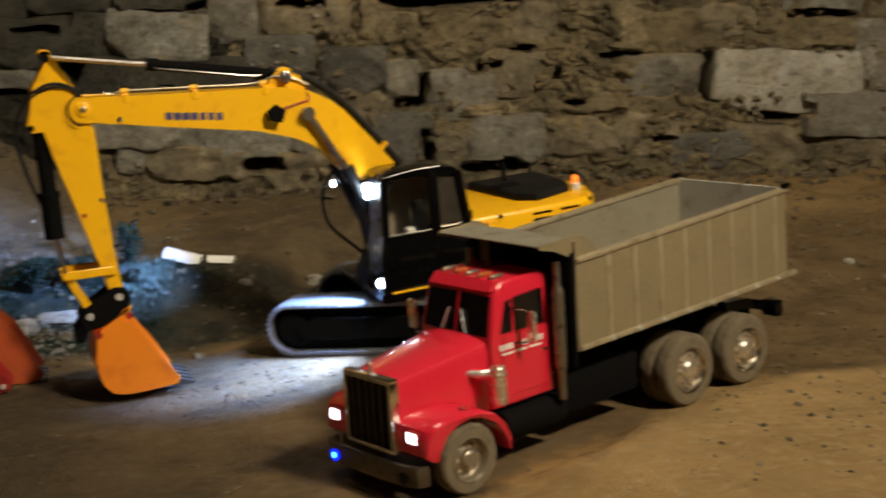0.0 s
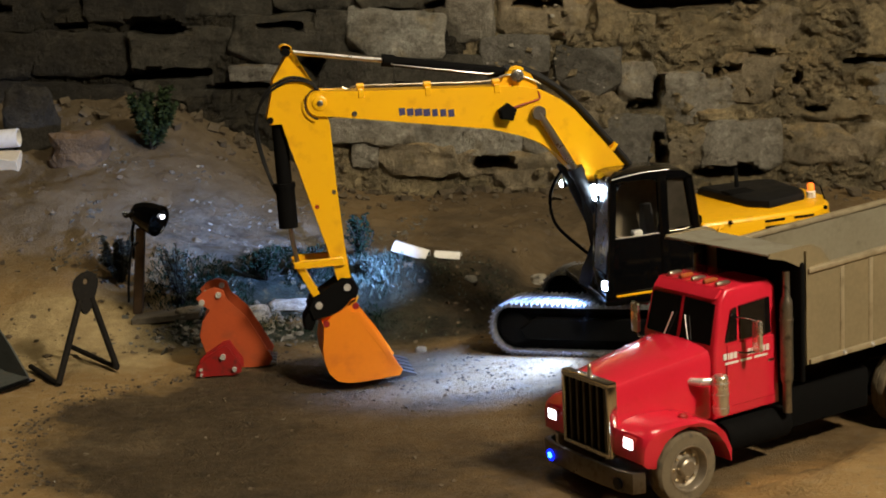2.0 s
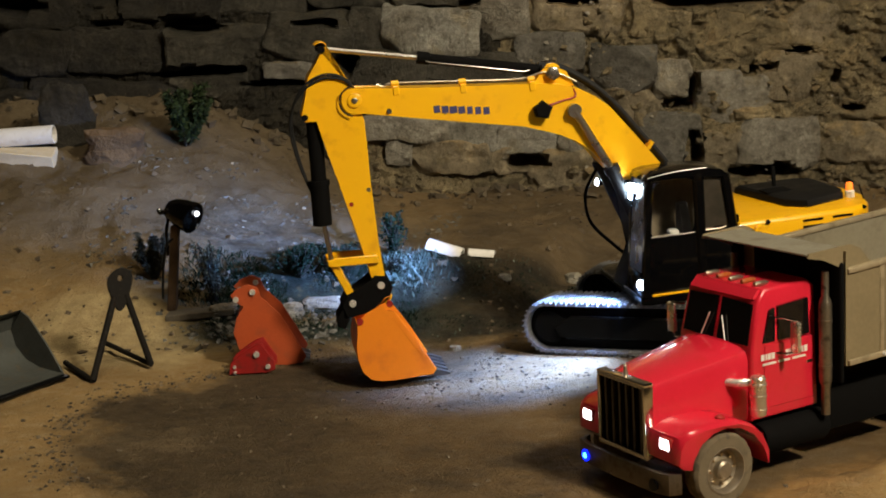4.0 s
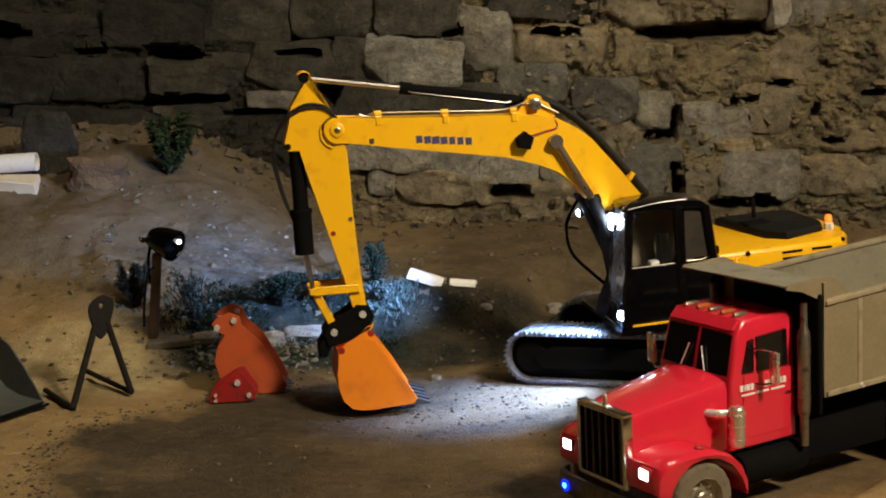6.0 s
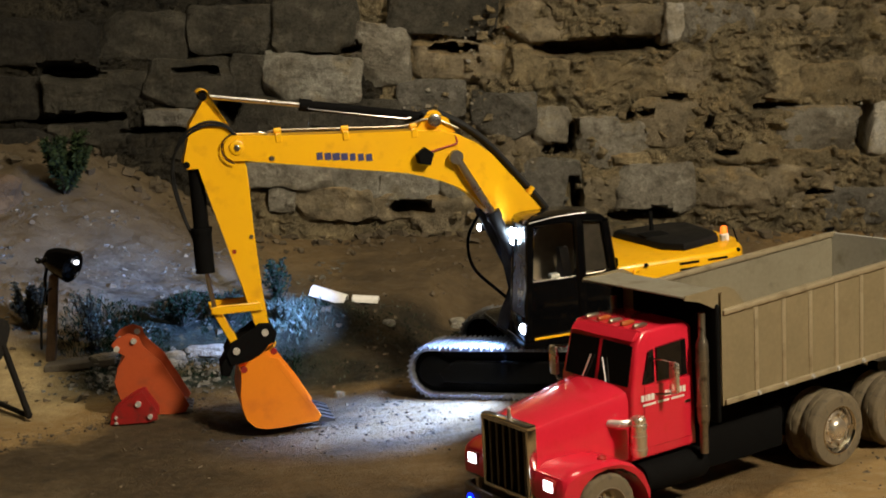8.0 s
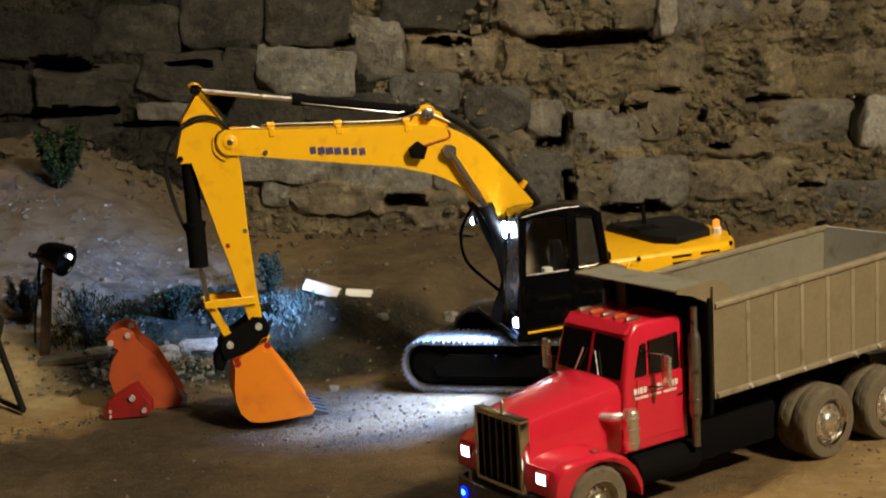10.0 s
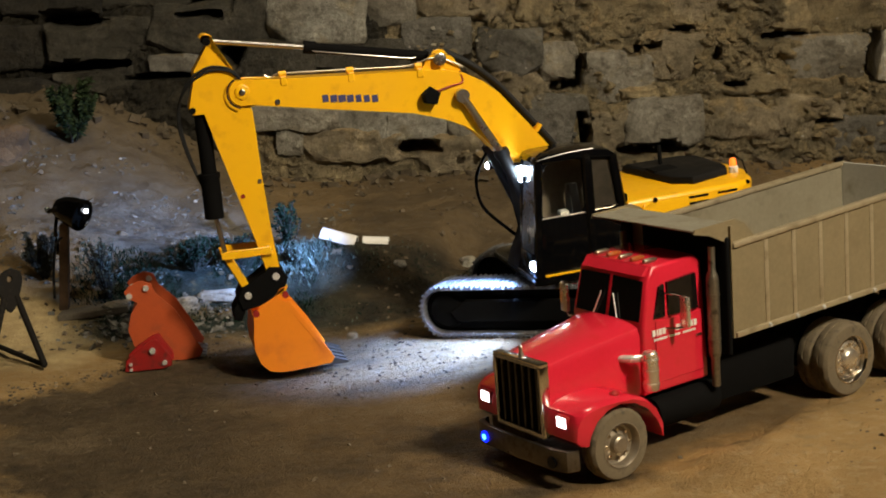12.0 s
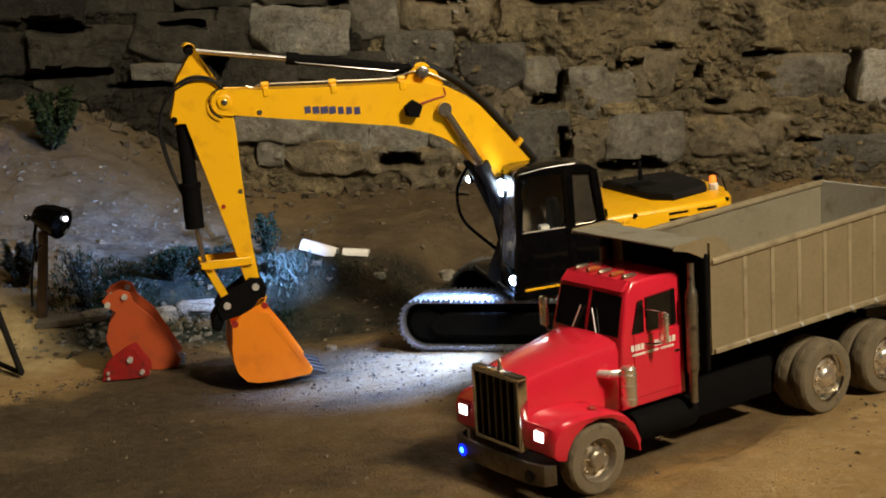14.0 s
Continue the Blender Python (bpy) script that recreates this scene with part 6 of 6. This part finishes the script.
def build_blade():
    bl = thing("loader_bucket", stand_on(-0.842, 1.972) @ pose(0, 0, 0.002, 0, 0, -28), "dark grey steel loader bucket lying on the soil", "bucket")
    prof = [(0.062, 0.002), (0.040, 0.003), (0.010, 0.006), (-0.020, 0.016), (-0.040, 0.036), (-0.046, 0.060), (-0.036, 0.084), (-0.016, 0.094)]
    bm = bmesh.new()
    prism(bm, prof + [(x + 0.003, z + 0.003) for x, z in prof[::-1]], -0.10, 0.050)
    part("shell", bm, GREY_STEEL, bl, "curved dark grey shell")
    for s in (0.050, -0.100):
        bm = bmesh.new()
        prism(bm, prof + [(0.0, 0.086), (0.030, 0.050), (0.060, 0.008)], s, s + 0.003 * (1 if s > 0 else -1), 0.0006, 1)
        part("side_plate", bm, GREY_STEEL, bl, "dark grey side plate")
    bm = bmesh.new()
    box(bm, 0.055, 0.075, -0.102, 0.052, -0.001, 0.003, 0.0008, 1)
    part("cutting_edge", bm, BLACK, bl, "dark cutting edge")


def build_pipes():
    y = 2.93
    z = 0.284
    p1 = thing("plastic_pipe", pose(-1.235, y, z), "white plastic pipe lying on stones by the wall", "pipe")
    bm = bmesh.new()
    rings = [[Vector((x, r * math.cos(2 * math.pi * i / 28), r * math.sin(2 * math.pi * i / 28))) for i in range(28)] for x, r in ((-0.32, 0.020), (0.146, 0.020), (0.1465, 0.0175), (-0.32, 0.0175))]
    loft(bm, rings, cap=False)
    bmesh.ops.bridge_loops(bm, edges=[e for e in bm.edges if e.is_boundary])
    part("tube", bm, PVC, p1, "white plastic tube")
    p1.rotation_euler = (0, radians(-1), radians(3))
    b1 = thing("board", pose(-1.235, y - 0.030, z - 0.056), "short pale split wooden billet under the pipe", "board")
    bm = bmesh.new()
    box(bm, -0.34, 0.158, -0.030, 0.030, -0.036, 0.036, 0.002, 1)
    bmesh.ops.subdivide_edges(bm, edges=bm.edges[:], cuts=3, use_grid_fill=True)
    for v in bm.verts:
        v.co += 0.009 * noise.noise_vector(v.co * 18)
    part("plank", bm, PALE_WOOD, b1, "pale split wood", smooth=False)
    b1.rotation_euler = (radians(8), radians(3), radians(2))
    # board lying at the foot of the lamp
    b2 = thing("board", stand_on(-0.628, 2.300, 0.003), "short grey weathered board at the lamp's foot", "board")
    bm = bmesh.new()
    box(bm, -0.060, 0.058, -0.022, 0.022, -0.006, 0.006, 0.0015, 1)
    part("plank", bm, GREY_WOOD, b2, "grey weathered wood")
    b2.rotation_euler = (0, radians(-3), radians(4))
    # broken white half pipes on the bank's crest
    for x, yy, ln, r, ry, rz in ((-0.228, 2.515, 0.066, 0.0190, 17, -10), (-0.160, 2.520, 0.048, 0.0130, 5, -6)):
        hp = thing("broken_pipe", pose(x, yy, ground_height(x, yy) + 0.002, 0, ry, rz), "broken white half pipe lying on the bank", "pipe", "broken pipes")
        bm = bmesh.new()
        rings = []
        rng = random.Random(int(ln * 1000))
        n = 10
        for k in range(n + 1):
            xx = -ln / 2 + ln * k / n
            a1 = 170 + rng.uniform(-14, 10)
            outer = [(xx, -r * math.cos(math.radians(8 + (a1 - 8) * i / 14)), r * math.sin(math.radians(8 + (a1 - 8) * i / 14))) for i in range(15)]
            inner_ = [(xx, p[1] * 0.86, p[2] * 0.86) for p in outer[::-1]]
            rings.append(outer + inner_)
        loft(bm, rings)
        part("shell", bm, PVC, hp, "broken white plastic")


def leaf_mesh(bm, base, tip, width, rng):
    base, tip = Vector(base), Vector(tip)
    d = tip - base
    side = d.cross(Vector((rng.uniform(-1, 1), rng.uniform(-1, 1), rng.uniform(-0.3, 1)))).normalized() * width
    sag = Vector((0, 0, -0.12 * d.length))
    m1 = base + d * 0.35
    m2 = base + d * 0.7 + sag * 0.4
    vs = [bm.verts.new(p) for p in (base, m1 - side, m1 + side, m2 - side * 0.8, m2 + side * 0.8, tip + sag)]
    bm.faces.new((vs[0], vs[1], vs[2]))
    bm.faces.new((vs[1], vs[3], vs[4], vs[2]))
    bm.faces.new((vs[3], vs[5], vs[4]))


def build_shrub(x, y, w, h, seed, mt, label, n=420, name="shrub", leaf=1.0):
    rng = random.Random(seed)
    sh = thing(name, stand_on(x, y, -0.004), label, "plant", "plants on the bank")
    bm = bmesh.new()
    tips = []
    for i in range(22):
        a = rng.uniform(0, 2 * math.pi)
        rr = w * 0.5 * math.sqrt(rng.random())
        top = Vector((rr * math.cos(a), rr * math.sin(a) * 0.7, h * rng.uniform(0.5, 1.0)))
        mid = top * 0.5 + Vector((rng.uniform(-1, 1), rng.uniform(-1, 1), 0)) * w * 0.08
        tube(bm, curve_pts([(0.1 * top.x, 0.1 * top.y, 0), mid, top], 4), 0.0011, 5)
        tips.append((mid, top))
    tagged(part("stem", bm, STEM, sh, "thin brown stems"), kind="stuff")
    bm = bmesh.new()
    for i in range(n):
        mid, top = rng.choice(tips)
        t = rng.random() ** 0.7
        p = mid.lerp(top, t) if rng.random() < 0.75 else mid * (0.4 + 0.6 * rng.random())
        d = Vector((rng.uniform(-1, 1), rng.uniform(-1, 1), rng.uniform(-0.3, 0.9))).normalized()
        leaf_mesh(bm, p, p + d * leaf * rng.uniform(0.008, 0.018), leaf * rng.uniform(0.0014, 0.0032), rng)
    tagged(part("leaves", bm, mt, sh, "small leaves", smooth=False), kind="stuff")


def build_grass():
    """Dry blades on the bank: uncountable, one object."""
    rng = random.Random(11)
    bm = bmesh.new()
    for i in range(2600):
        if rng.random() < 0.35:
            x, y = rng.gauss(-0.290, 0.026), rng.gauss(2.43, 0.040)
            h = rng.uniform(0.008, 0.024)
        else:
            x, y = rng.uniform(-0.78, -0.05), rng.uniform(2.20, 2.54)
            h = rng.uniform(0.003, 0.010)
            if noise.noise(Vector((x * 9, y * 9, 1))) < 0.25:
                continue
        z = ground_height(x, y) - 0.002
        a = rng.uniform(0, 2 * math.pi)
        leaf_mesh(bm, (x, y, z), (x + 0.5 * h * math.cos(a), y + 0.5 * h * math.sin(a), z + h), rng.uniform(0.0005, 0.0010), rng)
    ob = part("dry_grass", bm, DRY_GRASS, None, smooth=False)
    tagged(ob, "short dry grass and moss growing on the bank", "grass", kind="stuff")


def build_growth():
    """Dark moss and creeping plants on the bank's face: uncountable, one object."""
    rng = random.Random(17)
    bm = bmesh.new()
    for i in range(12000):
        x, y = rng.uniform(-0.70, 0.02), rng.uniform(2.24, 2.56)
        d = noise.noise(Vector((x * 7, y * 7, 5))) + 0.5 * noise.noise(Vector((x * 19, y * 19, 2)))
        d += 0.35 * smooth(2.30, 2.38, y) - 0.9 * smooth(2.47, 2.56, y) + 0.25 * smooth(-0.66, -0.58, x) - 0.1
        if d < 0.1:
            continue
        h = rng.uniform(0.004, 0.011) * (1 + min(0.8, d))
        if x > -0.26:
            h *= 0.4
        z = ground_height(x, y) - 0.002
        a = rng.uniform(0, 2 * math.pi)
        k = rng.uniform(0.3, 0.9)
        leaf_mesh(bm, (x, y, z), (x + k * h * math.cos(a), y + k * h * math.sin(a), z + h), rng.uniform(0.0004, 0.0011), rng)
    ob = part("bank_growth", bm, GROWTH, None, smooth=False)
    tagged(ob, "dark low moss and creeping plants on the bank", "plants", kind="stuff")


def scatter(name, count, seed, place, size, mt, label, category):
    rng = random.Random(seed)
    verts, faces = [], []
    base = [(-1, -1, -0.6), (1, -1, -0.7), (1, 1, -0.6), (-1, 1, -0.7), (-0.7, -0.6, 0.6), (0.6, -0.7, 0.7), (0.7, 0.6, 0.5), (-0.6, 0.7, 0.7)]
    quads = ((0, 3, 2, 1), (4, 5, 6, 7), (0, 1, 5, 4), (1, 2, 6, 5), (2, 3, 7, 6), (3, 0, 4, 7))
    for i in range(count):
        x, y, z = place(rng)
        s = size[0] + (size[1] - size[0]) * rng.random() ** 3
        q = Euler((rng.uniform(0, 6), rng.uniform(0, 6), rng.uniform(0, 6))).to_matrix()
        k = len(verts)
        for b in base:
            v = q @ (Vector(b) * s * 0.5 * (1 + rng.uniform(-0.45, 0.35)))
            verts.append((x + v.x, y + v.y, z + v.z * 0.75))
        faces += [tuple(k + j for j in f_) for f_ in quads]
    me = bpy.data.meshes.new(name)
    me.from_pydata(verts, [], faces)
    me.materials.append(mt)
    ob = new(name, me)
    tagged(ob, label, category, kind="stuff")
    return ob


def on_floor(rng):
    x, y = rng.uniform(-1.2, 1.2), rng.uniform(1.25, 2.35)
    return x, y, ground_height(x, y) - 0.0005


def on_bank(rng):
    x, y = rng.uniform(-1.5, 1.5), rng.uniform(2.15, 3.2)
    return x, y, ground_height(x, y)


def by_wall(rng):
    x = rng.uniform(-1.7, 1.8)
    y = 3.2 - abs(rng.gauss(0, 0.10)) + 0.03
    return x, y, ground_height(x, y) + 0.004


def on_slope(rng):
    while True:
        x, y = rng.uniform(-0.90, -0.22), rng.uniform(2.40, 2.95)
        if noise.noise(Vector((x * 7, y * 7, 3))) > -0.05:
            return x, y, ground_height(x, y) - 0.002


def on_ledge(rng):
    x, y = rng.gauss(-0.52, 0.065), rng.gauss(2.255, 0.035)
    return x, y, ground_height(x, y)


def behind_truck(rng):
    x, y = rng.uniform(0.42, 1.5), rng.uniform(1.35, 2.9)
    return x, y, ground_height(x, y)


def patch_edge(rng):
    """The crumbly rim of the damp patch on the side away from the truck."""
    a = radians(rng.uniform(118, 215))
    k = 1.0 + abs(rng.gauss(0, 0.07)) - 0.03
    x, y = -0.110 + 0.560 * k * math.cos(a), 1.76 + 0.40 * k * math.sin(a)
    return x, y, ground_height(x, y)


def near_bucket(rng):
    x, y = rng.gauss(-0.12, 0.13), rng.gauss(2.0, 0.10)
    return x, y, ground_height(x, y)


def in_wall(rng):
    while True:
        x, z = rng.uniform(-0.1, 1.6), rng.uniform(0.10, 0.66)
        if noise.noise(Vector((x * 6, z * 9, 4))) > 0.05:
            return x, wall_y(z) - 0.018 + rng.uniform(-0.010, 0.012), z


build_stand()
build_work_lamp()
build_spare_bucket()
build_blade()
build_pipes()
build_shrub(-0.815, 2.985, 0.115, 0.130, 3, PLANT, "dark green leafy shrub before the stone wall", 3600)
# leaf clump standing in for the lamp head's cast shadow on the slope
build_shrub(-0.738, 2.41, 0.076, 0.090, 13, SHADOW_LEAF, "grey-green leaf clump in place of the lamp head's cast shadow", 5200, leaf=0.5)
build_shrub(-0.322, 2.53, 0.060, 0.085, 5, GROWTH, "dark green tuft growing on the bank", 700, "tuft", 0.65)
build_shrub(-0.295, 2.41, 0.045, 0.045, 6, DRY_GRASS, "dry grey weed growing on the bank", 520, "weed", 0.5)
build_shrub(-0.610, 2.335, 0.040, 0.060, 8, DRY_GRASS, "dry grey weed beside the lamp post", 380, "weed", 0.5)
build_shrub(-0.632, 2.375, 0.060, 0.085, 15, DRY_GRASS, "upright dry grey weed behind the lamp post", 520, "weed", 0.55)
build_shrub(-0.545, 2.33, 0.080, 0.050, 9, DRY_GRASS, "low dry grey weed on the bank", 800, "weed", 0.5)
build_shrub(-0.475, 2.405, 0.110, 0.060, 16, GROWTH, "dark low growth on the bank", 900, "tuft", 0.6)
build_shrub(-0.395, 2.420, 0.090, 0.055, 17, GROWTH, "dark low growth on the bank", 700, "tuft", 0.6)
build_grass()
build_growth()
rock("rock", -0.418, 2.325, 0.075, 0.034, 0.022, STONE["pale"], "low pale rock behind the buckets", 21)
rock("rock", -0.478, 2.290, 0.050, 0.034, 0.026, STONE["grey"], "grey rock half sunk in soil", 22)
rock("rock", -0.592, 2.300, 0.052, 0.030, 0.020, STONE["grey"], "flat grey rock on the bank", 24)
rock("rock", -0.545, 2.215, 0.036, 0.026, 0.016, STONE["grey"], "flat grey rock at the bank's foot", 25)
rock("rock", 0.005, 2.56, 0.030, 0.024, 0.020, STONE["pale"], "small pale stone on the bank", 26)
rock("rock", -0.115, 2.42, 0.022, 0.018, 0.014, STONE["pale"], "small pale stone on the bank", 27)
rock("rock", -0.185, 2.13, 0.016, 0.014, 0.012, STONE["tan"], "small tan stone on the soil", 28)
rock("rock", 0.165, 2.62, 0.028, 0.020, 0.016, STONE["white"], "small whitish stone on the bank", 29)
rock("rock", -1.080, 2.995, 0.105, 0.055, 0.165, STONE["murk"], "tan stone slab leaning by the wall", 30, 0.2)
rock("rock", -0.950, 2.91, 0.125, 0.08, 0.090, SLAB, "orange-brown rock at the slope's top", 31, 0.3)
rock("rock", 0.93, 2.30, 0.018, 0.014, 0.012, STONE["white"], "small whitish stone on the soil", 32)
scatter("gravel", 1500, 41, on_floor, (0.0015, 0.007), CLOD, "scattered small soil clods and gravel", "gravel")
scatter("gravel", 2600, 42, on_bank, (0.002, 0.014), CLOD, "loose gravel on the bank", "gravel")
scatter("gravel", 3400, 45, on_slope, (0.0012, 0.011), GRAVEL, "grey gravel weathered out of the slope", "gravel")
scatter("gravel", 900, 55, on_ledge, (0.002, 0.014), GRAVEL, "broken grey gravel on the ledge by the lamp", "gravel")
scatter("rubble", 620, 43, by_wall, (0.005, 0.032), RUBBLE, "stone rubble along the wall's foot", "rubble")
scatter("crumbs", 700, 46, near_bucket, (0.001, 0.006), WET_CLOD, "dark wet crumbs of soil before the bucket", "soil crumbs")
scatter("clods", 1100, 47, behind_truck, (0.0015, 0.010), CLOD, "soil clods behind the truck", "gravel")
scatter("crumbs", 900, 48, behind_truck, (0.0015, 0.008), WET_CLOD, "dark soil crumbs behind the truck", "soil crumbs")
scatter("rubble", 700, 51, in_wall, (0.004, 0.024), STONE["tan"], "rough rubble packed in the wall face", "rubble")
# white chips scattered as glints of light on the slope
scatter("stone_chips", 110, 56, on_slope, (0.002, 0.008), STONE["white"], "pale chips in place of glints on the slope", "stone chips")
scatter("stone_chips", 260, 52, in_wall, (0.002, 0.011), STONE["white"], "small pale chips caught in the wall face", "stone chips")
scatter("clods", 420, 53, patch_edge, (0.001, 0.007), CLOD, "soil clods along the damp patch's rim", "gravel")
scatter("crumbs", 420, 54, patch_edge, (0.001, 0.006), WET_CLOD, "dark crumbs along the damp patch's rim", "soil crumbs")
scatter("clods", 240, 44, near_bucket, (0.0015, 0.006), CLOD, "loose clods before the bucket", "gravel")
